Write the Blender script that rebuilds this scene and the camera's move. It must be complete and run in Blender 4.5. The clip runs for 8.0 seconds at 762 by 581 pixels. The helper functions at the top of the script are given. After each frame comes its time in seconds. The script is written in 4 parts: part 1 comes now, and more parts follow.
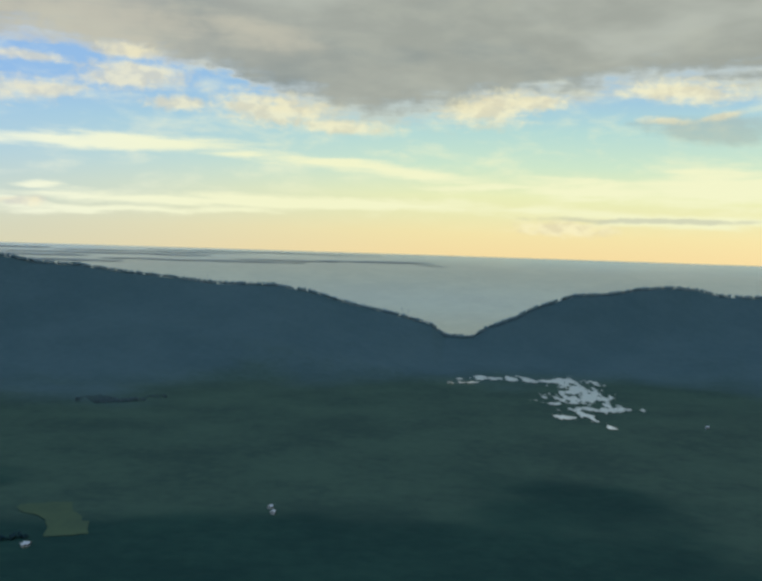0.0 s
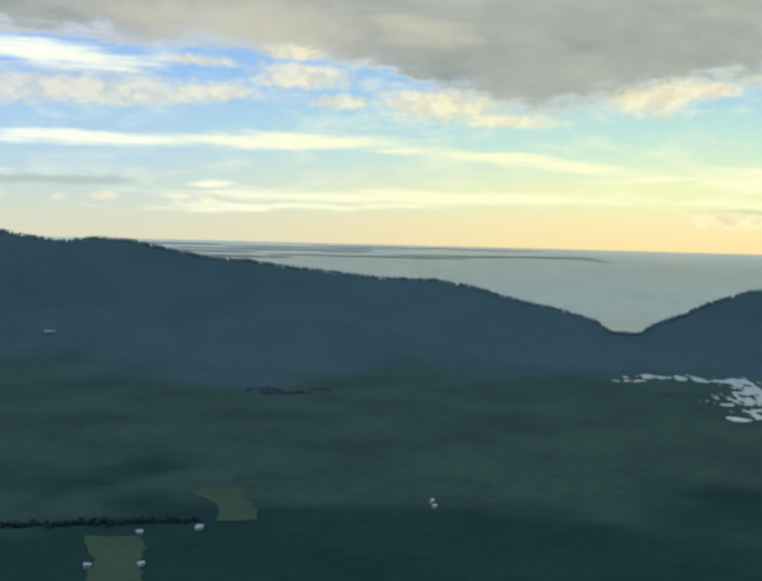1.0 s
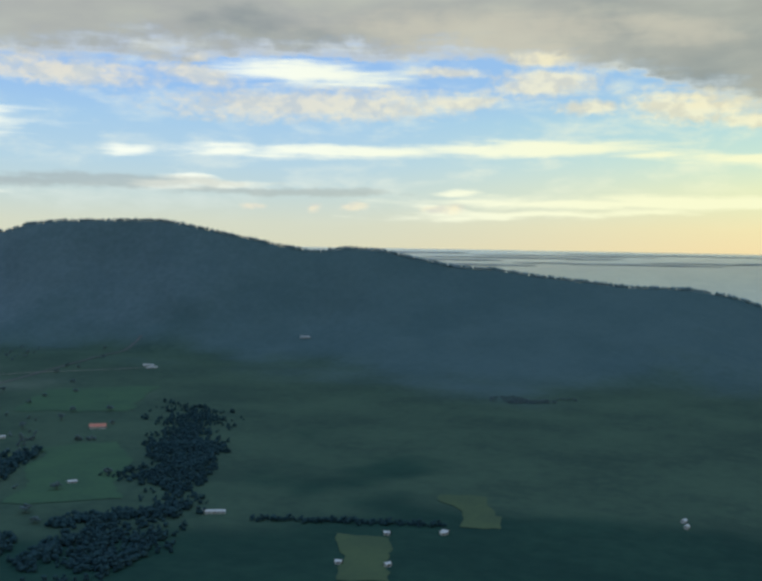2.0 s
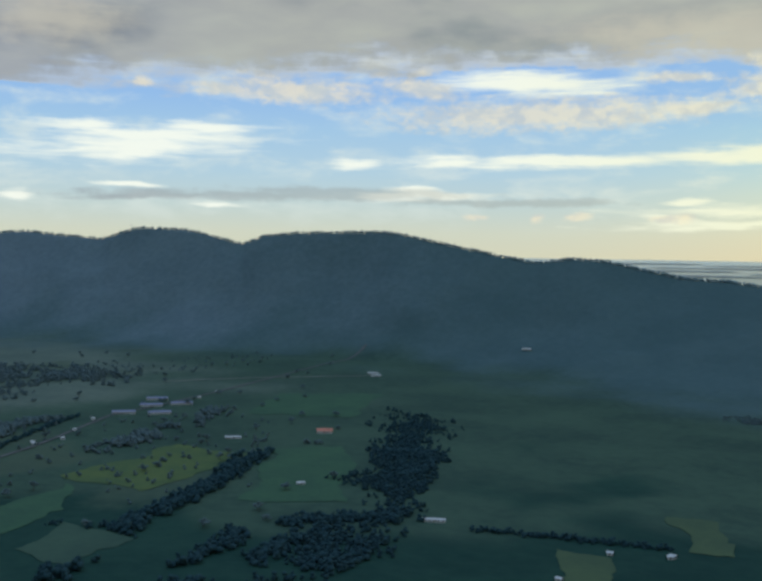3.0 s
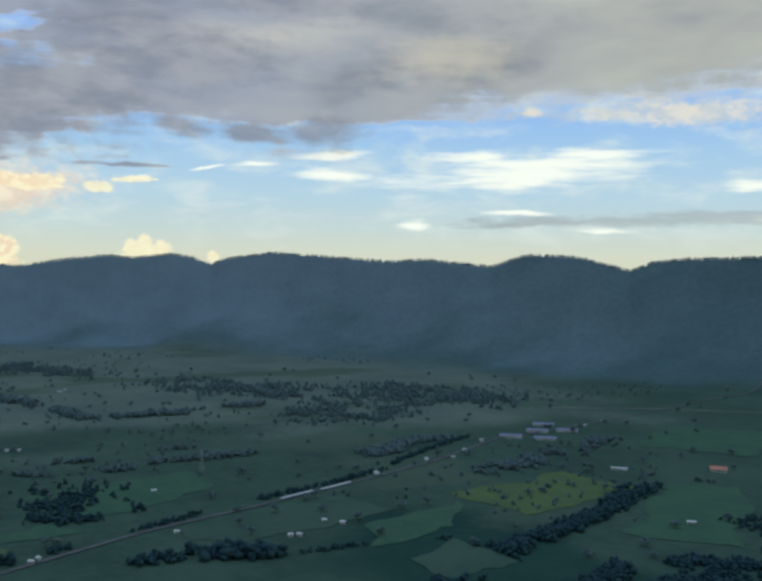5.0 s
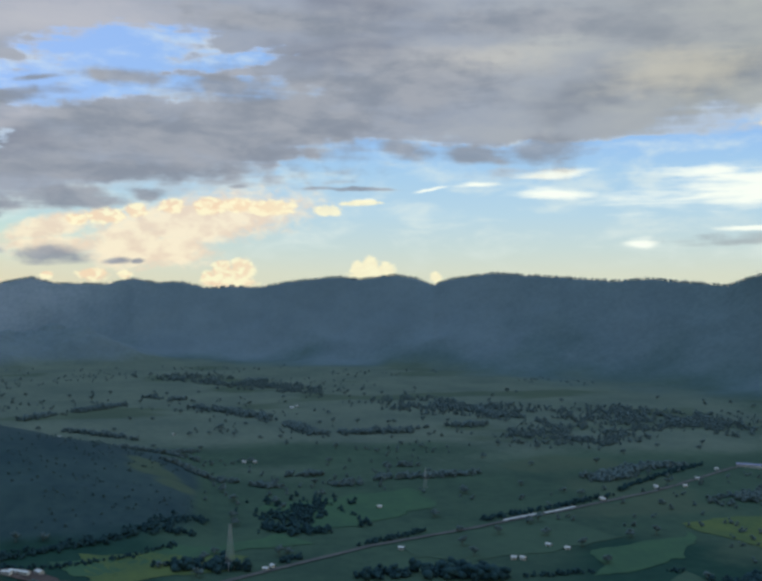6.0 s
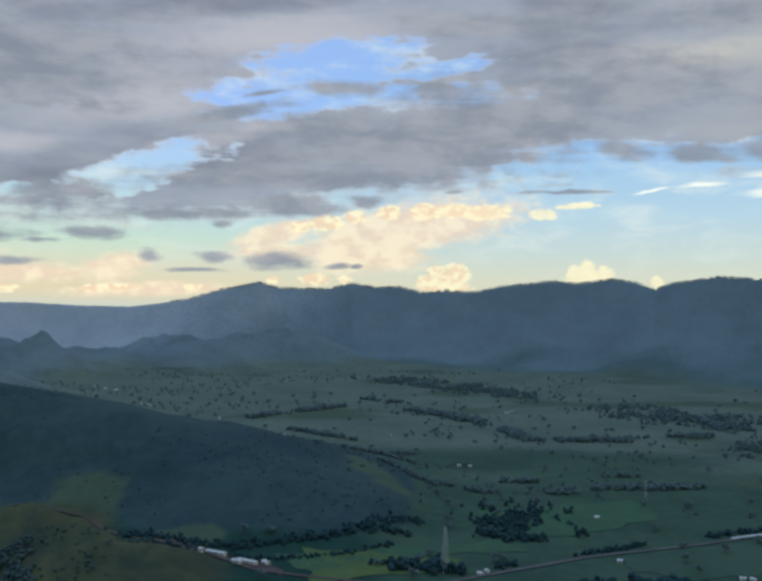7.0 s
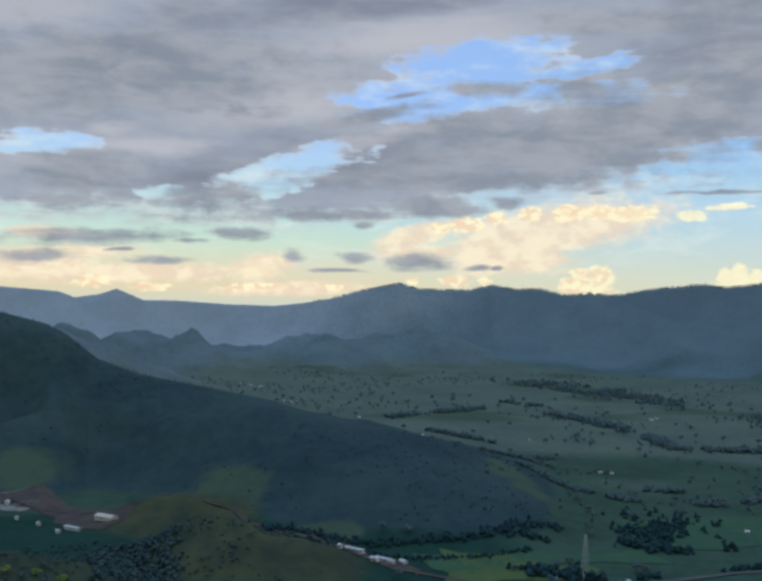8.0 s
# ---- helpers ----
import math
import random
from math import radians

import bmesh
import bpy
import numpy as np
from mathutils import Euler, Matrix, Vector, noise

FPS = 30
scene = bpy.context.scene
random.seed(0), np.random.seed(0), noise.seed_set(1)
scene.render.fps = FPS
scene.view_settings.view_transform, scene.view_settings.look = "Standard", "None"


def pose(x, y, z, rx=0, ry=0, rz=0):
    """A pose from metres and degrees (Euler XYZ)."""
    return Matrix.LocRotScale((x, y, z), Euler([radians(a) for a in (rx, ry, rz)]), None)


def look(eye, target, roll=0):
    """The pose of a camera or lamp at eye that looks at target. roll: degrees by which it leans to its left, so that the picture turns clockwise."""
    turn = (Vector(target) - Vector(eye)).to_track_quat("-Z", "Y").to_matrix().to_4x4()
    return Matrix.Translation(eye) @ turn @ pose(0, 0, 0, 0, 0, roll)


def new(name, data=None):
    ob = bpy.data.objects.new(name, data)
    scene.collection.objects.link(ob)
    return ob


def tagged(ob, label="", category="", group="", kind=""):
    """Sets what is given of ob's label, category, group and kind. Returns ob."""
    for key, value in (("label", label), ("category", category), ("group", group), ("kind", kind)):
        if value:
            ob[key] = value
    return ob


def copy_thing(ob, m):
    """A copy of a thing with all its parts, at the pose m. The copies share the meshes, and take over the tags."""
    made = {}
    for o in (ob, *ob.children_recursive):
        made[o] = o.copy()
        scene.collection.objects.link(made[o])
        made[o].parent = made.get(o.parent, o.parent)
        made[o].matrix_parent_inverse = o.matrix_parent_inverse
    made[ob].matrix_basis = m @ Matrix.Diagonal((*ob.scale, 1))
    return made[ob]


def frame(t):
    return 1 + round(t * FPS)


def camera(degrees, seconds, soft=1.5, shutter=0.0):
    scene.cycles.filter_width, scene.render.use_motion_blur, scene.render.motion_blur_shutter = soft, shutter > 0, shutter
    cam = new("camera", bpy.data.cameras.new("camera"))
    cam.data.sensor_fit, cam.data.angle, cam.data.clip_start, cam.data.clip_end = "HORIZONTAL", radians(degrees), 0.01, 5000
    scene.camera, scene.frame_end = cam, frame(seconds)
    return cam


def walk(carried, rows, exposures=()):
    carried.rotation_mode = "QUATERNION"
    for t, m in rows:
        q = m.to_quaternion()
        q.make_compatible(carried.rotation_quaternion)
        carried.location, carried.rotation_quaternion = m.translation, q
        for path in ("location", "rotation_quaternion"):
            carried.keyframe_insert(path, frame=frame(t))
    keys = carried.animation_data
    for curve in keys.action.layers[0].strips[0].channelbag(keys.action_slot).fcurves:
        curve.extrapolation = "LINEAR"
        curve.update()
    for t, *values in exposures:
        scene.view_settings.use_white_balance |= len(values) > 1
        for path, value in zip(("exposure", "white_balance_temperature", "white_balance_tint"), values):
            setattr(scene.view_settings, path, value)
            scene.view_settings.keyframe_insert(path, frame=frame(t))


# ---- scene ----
EYE = 270.0  # height of the hovering camera over the valley floor
cam = camera(43.45, 8.0, soft=3.2)
# seconds, then the camera's three turns in degrees
TURNS = [
    (0.0, 87.40, -1.83, 0.08),
    (0.5, 87.17, -1.75, 4.03),
    (1.0, 86.86, -1.46, 9.73),
    (1.5, 86.89, -1.15, 16.87),
    (2.0, 87.07, -0.95, 24.33),
    (3.5, 87.74, -0.79, 43.30),
    (4.0, 87.91, -0.74, 48.69),
    (5.5, 89.50, -0.50, 66.87),
    (6.0, 89.99, -0.33, 73.67),
    (6.5, 90.20, -0.25, 80.48),
    (7.0, 90.20, -0.38, 86.49),
    (7.5, 90.18, -0.67, 91.28),
    (8.0, 90.19, -0.97, 94.85),
]
walk(cam, [(t, pose(0, 0, EYE, rx, ry, rz)) for t, rx, ry, rz in TURNS], exposures=[(0.0, 0.0), (1.0, 0.13), (2.0, 0.08), (3.5, 0.0), (4.0, 0.02), (5.5, 0.1), (8.0, 0.12)])

# ---- node helpers ----
def nd(tree, kind, **sets):
    n = tree.nodes.new(kind)
    for key, value in sets.items():
        if key == "operation":
            n.operation = value
        elif key == "blend":
            n.blend_type = value
    return n


def feed(tree, socket, value):
    if hasattr(value, "is_output"):
        tree.links.new(value, socket)
    else:
        socket.default_value = value


def mth(tree, op, a, b=0.0, c=0.0):
    n = nd(tree, "ShaderNodeMath", operation=op)
    for s, v in zip(n.inputs, (a, b, c)):
        feed(tree, s, v)
    return n.outputs[0]


def mixc(tree, fac, a, b, blend="MIX"):
    n = tree.nodes.new("ShaderNodeMix")
    n.data_type, n.blend_type = "RGBA", blend
    for s, v in ((n.inputs[0], fac), (n.inputs[6], a), (n.inputs[7], b)):
        feed(tree, s, (*v, 1.0) if isinstance(v, tuple) and len(v) == 3 else v)
    return n.outputs[2]


def span(tree, v, a, b, c=0.0, d=1.0, smooth=True):
    n = tree.nodes.new("ShaderNodeMapRange")
    n.interpolation_type = "SMOOTHSTEP" if smooth else "LINEAR"
    for s, x in zip(n.inputs, (v, a, b, c, d)):
        feed(tree, s, x)
    return n.outputs[0]


def ramp(tree, v, stops, interpolation="LINEAR"):
    n = tree.nodes.new("ShaderNodeValToRGB")
    n.color_ramp.interpolation = interpolation
    els = n.color_ramp.elements
    while len(els) < len(stops):
        els.new(0.5)
    for e, (p, c) in zip(els, stops):
        e.position = p
        e.color = (*c, 1.0) if isinstance(c, tuple) else (c, c, c, 1.0)
    feed(tree, n.inputs[0], v)
    return n.outputs[0]


def fbm(tree, vec, scale, detail=4.0, rough=0.55, distort=0.0):
    n = tree.nodes.new("ShaderNodeTexNoise")
    feed(tree, n.inputs["Vector"], vec)
    n.inputs["Scale"].default_value, n.inputs["Detail"].default_value = scale, detail
    n.inputs["Roughness"].default_value, n.inputs["Distortion"].default_value = rough, distort
    return n.outputs[0]


def srgb(r, g, b):
    return tuple((c / 255 / 12.92) if c < 10 else ((c / 255 + 0.055) / 1.055) ** 2.4 for c in (r, g, b))

# ---- the sky: patches of cloud as bearing, elevation, half width, half height, slope, in degrees ----
STREAK = [(15.4, 5.6, 9.0, 0.44, -1.0), (1.8, 4.75, 10.0, 0.42, 4.6), (-10.6, 3.64, 3.08, 0.66, 1.4), (-16.7, 2.02, 6.91, 0.44, 0.4), (33.8, 5.0, 3.84, 0.5, -2.7),
    (25.1, 5.35, 6.21, 0.4, -0.6), (34.8, 3.22, 3.8, 0.32, -1.4), (19.8, 2.93, 1.3, 0.22, -1.3), (28.2, 5.2, 7.53, 0.45, -1.5), (39.0, 4.94, 1.59, 0.32, -0.4),
    (35.5, 3.53, 1.57, 0.32, -0.3), (28.8, 9.76, 5.4, 0.73, 0.2)]
STREAK += [(51.97, 5.98, 7.57, 1.05, -4.0), (55.0, 6.78, 3.79, 0.47, -1.1), (48.25, 6.9, 3.49, 0.41, 0.6), (63.56, 6.9, 2.18, 0.23, -2.1), (63.84, 5.73, 2.27, 0.38, -0.2),
    (67.77, 6.27, 1.28, 0.2, -2.6), (70.67, 6.06, 1.16, 0.12, -5.9), (74.89, 5.27, 0.99, 0.12, -1.2), (58.4, 2.8, 1.05, 0.35, -0.1), (52.21, 3.52, 1.63, 0.15, 0.4),
    (47.42, 2.6, 2.04, 0.17, 0.3)]
STREAK += [(2.6, 2.55, 16.31, 0.38, 0.1), (-12.54, 3.7, 5.82, 0.76, 2.0), (-19.48, 3.98, 4.95, 1.34, -0.5), (-6.62, 3.77, 4.37, 0.23, -1.4), (13.92, 1.78, 9.61, 0.29, -2.2), (12.47, 2.39, 12.23, 0.35, -0.4), (20.8, 1.97, 2.04, 0.41, 9.6)]
LIT = [(-17.2, 9.24, 3.69, 0.73, 3.0), (20.2, 1.98, 0.9, 0.36, -2.7), (-10.8, 1.37, 3.22, 0.51, 0.9), (32.0, 1.96, 0.74, 0.23, -1.7), (28.3, 2.04, 0.42, 0.32, -1.6),
    (25.9, 2.08, 0.85, 0.29, -1.5), (20.9, 1.91, 1.3, 0.29, -1.3), (43.25, 9.23, 4.8, 0.64, -1.8), (35.22, 9.47, 2.62, 0.58, 10.5), (27.99, 7.98, 9.61, 0.99, -0.8),
    (51.58, 9.41, 0.64, 0.29, -2.1), (34.87, 10.52, 0.76, 0.26, -2.7), (35.42, 9.54, 2.62, 0.64, 11.4), (42.43, 9.26, 4.95, 0.87, 0.5), (14.88, 9.23, 3.2, 0.87, -4.5),
    (11.79, 7.91, 1.75, 0.47, 0.7), (46.98, 9.19, 2.04, 0.41, 2.4), (51.73, 9.44, 0.64, 0.26, 1.9)]
LIT += [(14.89, 9.44, 3.2, 0.76, 1.0), (19.62, 8.27, 2.91, 0.52, -1.2), (20.41, 9.9, 2.62, 0.35, 1.2), (12.13, 7.94, 2.04, 0.52, -0.3), (6.78, 7.87, 3.79, 0.99, 2.3),
    (2.73, 7.0, 3.49, 0.41, 1.9), (-6.45, 8.29, 3.2, 1.05, -4.9), (-8.99, 8.6, 2.04, 0.52, -0.4), (-16.89, 9.25, 3.79, 0.47, 2.8), (-19.04, 7.88, 1.16, 0.23, -7.3),
    (-16.17, 7.64, 1.75, 0.26, 0.3),  (14.92, 10.65, 1.75, 0.47, 5.8)]
TOWER = [(84.38, 4.02, 6.26, 1.4, -7.2), (81.6, 4.59, 3.2, 0.93, -3.9), (88.34, 2.55, 2.48, 1.46, -0.7), (92.99, 3.48, 2.62, 0.64, -16.9), (86.33, 2.29, 2.62, 0.99, -0.6),
    (102.23, 1.39, 1.89, 0.82, -11.1), (114.56, 1.3, 4.08, 0.76, -1.3), (109.78, 1.0, 6.99, 0.58, -1.2), (114.34, 3.18, 1.89, 0.35, -1.9), (100.2, 0.16, 4.66, 0.41, -1.0),
    (92.68, 2.5, 2.62, 0.58, -0.9), (113.27, 2.03, 4.37, 0.41, -1.5)]
# small heaped cloud with crisp tops
PUFF = [(83.87, 0.6, 0.52, 0.52, -0.8), (83.07, 1.01, 0.7, 0.79, -0.7), (81.93, 1.11, 0.79, 0.79, -0.7), (82.78, 0.42, 1.81, 0.38, -0.9), (75.02, 1.22, 0.5, 0.61, -0.5),
    (74.31, 1.45, 0.64, 0.7, -0.4), (73.44, 1.18, 0.64, 0.58, -0.5), (74.22, 0.9, 1.46, 0.29, -0.6), (77.01, 4.71, 0.87, 0.35, 0.4), (74.93, 5.21, 1.28, 0.17, -2.2),
    (111.66, 0.46, 1.11, 0.41, -1.1), (108.4, 0.16, 1.11, 0.26, -1.0), (102.5, 0.26, 1.81, 0.23, -1.0), (90.33, 0.85, 0.99, 0.38, -0.9), (92.94, 0.78, 0.35, 0.23, -0.9),
    (97.59, 0.29, 0.82, 0.2, -1.0), (88.6, 0.82, 0.47, 0.29, -0.9), (70.42, 0.84, 0.41, 0.35, -0.6)]
PUFF += [(86.09, 4.82, 0.76, 0.47, -0.2), (83.83, 4.88, 0.99, 0.52, -0.0), (80.23, 4.87, 1.6, 0.5, 0.3), (89.81, 4.21, 1.16, 0.47, -0.6), (91.4, 3.96, 0.64, 0.32, -0.7),
    (88.08, 4.52, 0.7, 0.41, -0.4), (82.16, 4.99, 0.99, 0.41, 0.1)]
HOLE = [(93.42, 11.51, 3.79, 1.22, -0.7), (88.81, 13.46, 5.24, 1.4, -4.6), (82.6, 13.3, 3.4, 0.48, -10.0), (85.63, 11.63, 7.57, 0.7, -1.1), (100.32, 7.39, 4.08, 0.99, -17.6),
    (101.46, 6.5, 2.62, 0.64, -6.7), (115.19, 8.15, 2.77, 0.7, -3.5), (107.67, 5.72, 1.46, 0.41, -2.2), (73.43, 8.0, 4.95, 0.87, 1.6),
    (75.71, 7.66, 2.62, 1.11, -1.6), (87.65, 13.19, 3.2, 1.16, -9.6), (75.48, 7.41, 3.49, 1.05, 1.4), (26.89, 8.32, 12.23, 0.99, -1.3), (30.92, 9.73, 4.95, 0.7, -2.0),
    (21.1, 7.0, 12.23, 0.76, -0.5), (59.83, 7.99, 6.99, 0.7, 0.1), (48.72, 7.94, 7.57, 0.58, -1.5), (28.03, 9.6, 5.82, 0.76, 1.6)]
HOLE += [(19.6, 9.38, 3.33, 0.95, -2.9), (11.3, 8.59, 2.78, 0.73, -3.5), (17.1, 6.85, 6.47, 1.16, -3.9), (16.3, 8.96, 7.18, 1.09, 1.7)]
DARK = [(88.5, 12.1, 3.14, 0.52, 0.4), (82.96, 11.96, 2.04, 0.76, 1.4), (96.02, 10.43, 4.08, 0.47, -11.1), (93.42, 11.76, 1.34, 0.17, -5.6), (85.02, 8.84, 8.74, 1.81, 0.5),
    (89.9, 9.76, 4.37, 0.99, -0.1), (79.5, 10.39, 6.99, 2.62, 1.7), (89.85, 6.92, 12.23, 0.82, -0.4), (111.9, 6.72, 3.79, 1.22, -2.8), (112.8, 5.02, 3.2, 0.47, -2.4),
    (105.15, 5.56, 3.06, 0.82, -5.9), (91.56, 5.23, 2.91, 0.64, -0.7), (87.53, 5.58, 1.22, 0.29, -0.3), (98.54, 4.65, 4.37, 0.47, -1.3)]
DARK += [(100.08, 2.1, 0.7, 0.41, -1.2), (96.52, 2.17, 1.11, 0.44, -1.0), (92.44, 2.01, 1.92, 0.58, -0.9), (89.04, 1.65, 0.64, 0.2, -0.8), (88.04, 1.66, 0.38, 0.15, -0.8),
    (103.12, 3.45, 1.6, 0.38, -1.4), (106.08, 2.85, 1.22, 0.17, -1.5), (115.09, 1.84, 2.62, 0.38, -1.5), (111.7, 3.02, 4.95, 0.52, -1.8), (107.87, 1.7, 1.75, 0.26, -1.3),
    (110.07, 2.23, 0.7, 0.15, -1.5), (96.2, 3.95, 0.87, 0.23, -1.1), (97.61, 1.36, 1.89, 0.15, -1.0)]
DARK += [(110.25, 12.32, 12.23, 2.77, -3.9), (79.04, 15.56, 6.7, 0.82, 3.0), (71.99, 8.38, 2.04, 0.58, 6.8), (67.93, 8.05, 2.04, 0.58, 2.4), (64.15, 8.27, 2.33, 0.99, -0.1),
    (60.47, 15.29, 11.07, 0.99, 3.1), (73.46, 12.19, 7.57, 1.75, -1.8), (87.48, 5.44, 0.87, 0.38, -2.2), (82.09, 6.02, 0.58, 0.17, -2.0), (49.78, 3.0, 5.53, 0.2, -2.6),
    (75.41, 6.08, 3.2, 0.12, -0.4), (43.46, 3.14, 11.65, 0.29, -0.8), (30.05, 2.87, 6.41, 0.23, -0.1), (38.38, 10.6, 3.49, 0.29, 4.1), (39.5, 3.3, 7.57, 0.35, 0.3),
    (38.44, 10.59, 3.2, 0.35, 4.7), (-18.82, 7.09, 3.79, 0.76, 3.4), (-15.34, 1.99, 6.12, 0.17, -0.2)]
PALE = [(7.47, 12.1, 3.49, 0.82, 6.8), (14.93, 11.05, 2.62, 0.87, 5.7), (56.18, 12.48, 3.49, 1.28, 1.7), (102.11, 10.72, 5.53, 1.16, -5.2), (92.32, 15.1, 8.74, 1.28, -4.3), (97.45, 8.75, 3.49, 0.64, -13.3), (56.34, 12.54, 4.08, 1.28, -3.4),
    (69.43, 13.4, 5.82, 0.99, -1.0), (108.82, 8.32, 4.08, 0.58, -2.8), (18.89, 11.47, 5.82, 1.16, 3.0), (18.35, 12.39, 8.74, 1.16, 0.3), (93.97, 9.9, 2.04, 0.47, -8.8),
    (110.74, 9.31, 1.75, 0.41, -3.3)]
# underside of the cloud deck: bearing, elevation
EDGE = [(-40, 9.9), (-21, 9.9), (-14, 9.9), (-10.6, 9.1), (-5.9, 8.5), (-1.6, 7.7), (2.8, 7.7), (7.1, 8.8), (11.3, 9.7), (16, 10.3), (22, 10.8), (33, 10.5),
        (38, 10.7), (46, 10.1), (52, 9.8), (55, 9.5), (58, 8.8), (62, 7.7), (66.5, 7.4), (72, 8.2), (78, 6.6), (88.6, 5.9), (92, 4.9), (97, 4.4), (107, 4.4), (125, 4.3)]

world = bpy.data.worlds.new("evening_sky")
scene.world = world
world.use_nodes = True
wt = world.node_tree
tc = wt.nodes.new("ShaderNodeTexCoord")
sep = wt.nodes.new("ShaderNodeSeparateXYZ")
wt.links.new(tc.outputs["Generated"], sep.inputs[0])
el = mth(wt, "MULTIPLY", mth(wt, "ARCSINE", sep.outputs[2]), 57.29578)
az = mth(wt, "MULTIPLY", mth(wt, "ARCTAN2", mth(wt, "MULTIPLY", sep.outputs[0], -1.0), sep.outputs[1]), 57.29578)


def vec3(x, y, z=0.0):
    n = wt.nodes.new("ShaderNodeCombineXYZ")
    for s, v in zip(n.inputs, (x, y, z)):
        feed(wt, s, v)
    return n.outputs[0]


# billows grow finer and flatter towards the horizon
flat = vec3(mth(wt, "MULTIPLY", az, 0.45), mth(wt, "MULTIPLY", el, 1.25))
puff = vec3(mth(wt, "MULTIPLY", az, 1.0), mth(wt, "MULTIPLY", el, 1.5), 7.0)
n_flat = fbm(wt, flat, 0.55, 6, 0.58, 0.25)
n_wide = fbm(wt, flat, 0.16, 4, 0.5, 0.2)
n_puff = fbm(wt, puff, 0.8, 4, 0.5, 0.3)
n_fine = fbm(wt, puff, 1.7, 3, 0.45, 0.5)
thin = vec3(mth(wt, "MULTIPLY", az, 0.22), mth(wt, "MULTIPLY", el, 2.2), 3.0)
n_thin = fbm(wt, thin, 0.8, 6, 0.6, 0.35)
n_push = mth(wt, "SUBTRACT", fbm(wt, vec3(mth(wt, "MULTIPLY", az, 0.35), mth(wt, "MULTIPLY", el, 0.8), 11.0), 0.55, 4, 0.55), 0.5)
n_lift = mth(wt, "SUBTRACT", fbm(wt, vec3(mth(wt, "MULTIPLY", az, 0.5), mth(wt, "MULTIPLY", el, 1.1), 23.0), 0.6, 4, 0.55), 0.5)


def bent(sideways, upright):
    x = mth(wt, "MULTIPLY_ADD", n_push, sideways, az)
    y = mth(wt, "MULTIPLY_ADD", n_lift, upright, el)
    return vec3(x, y), y


warped_tiny, _ = bent(0.5, 0.25)
warped_small, _ = bent(2.2, 0.7)
warped_mid, _ = bent(5.0, 1.1)
_, wy = bent(9.0, 2.0)
n_edge = mth(wt, "ADD", mth(wt, "MULTIPLY", n_thin, 0.55), mth(wt, "MULTIPLY", n_puff, 0.45))
n_curl = mth(wt, "ADD", mth(wt, "MULTIPLY", n_flat, 0.5), mth(wt, "MULTIPLY", n_fine, 0.5))


def patches(table, grow=1.35, mid=False, still=False):
    total = None
    for a, e, w, h, tilt in table:
        m = wt.nodes.new("ShaderNodeMapping")
        m.vector_type = "TEXTURE"
        feed(wt, m.inputs["Vector"], warped_tiny if still else warped_mid if mid and h > 0.45 else warped_small)
        m.inputs["Location"].default_value = (a, e, 0)
        m.inputs["Rotation"].default_value = (0, 0, radians(tilt))
        m.inputs["Scale"].default_value = (w * grow, h * grow, 1)
        g = wt.nodes.new("ShaderNodeTexGradient")
        g.gradient_type = "SPHERICAL"
        wt.links.new(m.outputs[0], g.inputs[0])
        total = g.outputs["Fac"] if total is None else mth(wt, "MAXIMUM", total, g.outputs["Fac"])
    return total


def ragged(field, n, amount, lo, hi):
    ragged_edge = span(wt, mth(wt, "MULTIPLY_ADD", mth(wt, "SUBTRACT", n, 0.5), amount, field), lo, hi)
    return mth(wt, "MULTIPLY", ragged_edge, span(wt, field, 0.0, 0.12))


def band(stops):
    """Clear sky from 2 degrees under the horizon to 22 over it."""
    return ramp(wt, span(wt, el, -2, 22, smooth=False), [((e + 2) / 24, srgb(*c)) for e, c in stops])


def along(lo, hi):
    return span(wt, az, lo, hi)


clear_west = band([(-1.2, (214, 196, 158)), (-0.3, (250, 221, 166)), (1.0, (248, 228, 172)), (2.0, (240, 233, 182)), (3.2, (238, 238, 188)), (5, (208, 230, 206)), (7, (184, 218, 216)), (9, (160, 198, 226)), (22, (140, 170, 225))])
clear_mid = band([(-0.6, (218, 213, 188)), (1.0, (212, 214, 198)), (2.5, (198, 212, 212)), (4.5, (182, 208, 226)), (7, (166, 200, 232)), (9, (150, 188, 236)), (22, (140, 172, 236))])
clear_south = band([(-0.8, (206, 208, 196)), (0.2, (226, 210, 180)), (1.5, (220, 214, 190)), (3, (200, 220, 204)), (4.5, (188, 216, 220)), (7, (180, 208, 236)), (11, (160, 190, 246)), (22, (150, 180, 240))])
clear = mixc(wt, along(76, 106), mixc(wt, along(-8, 32), clear_west, clear_mid), clear_south)
nish = wt.nodes.new("ShaderNodeTexSky")
nish.sky_type, nish.sun_disc, nish.sun_elevation, nish.sun_rotation = "NISHITA", False, radians(7), radians(38)
clear = mixc(wt, 0.02, clear, mixc(wt, 1.0, nish.outputs[0], (0.1, 0.1, 0.1), "MULTIPLY"))

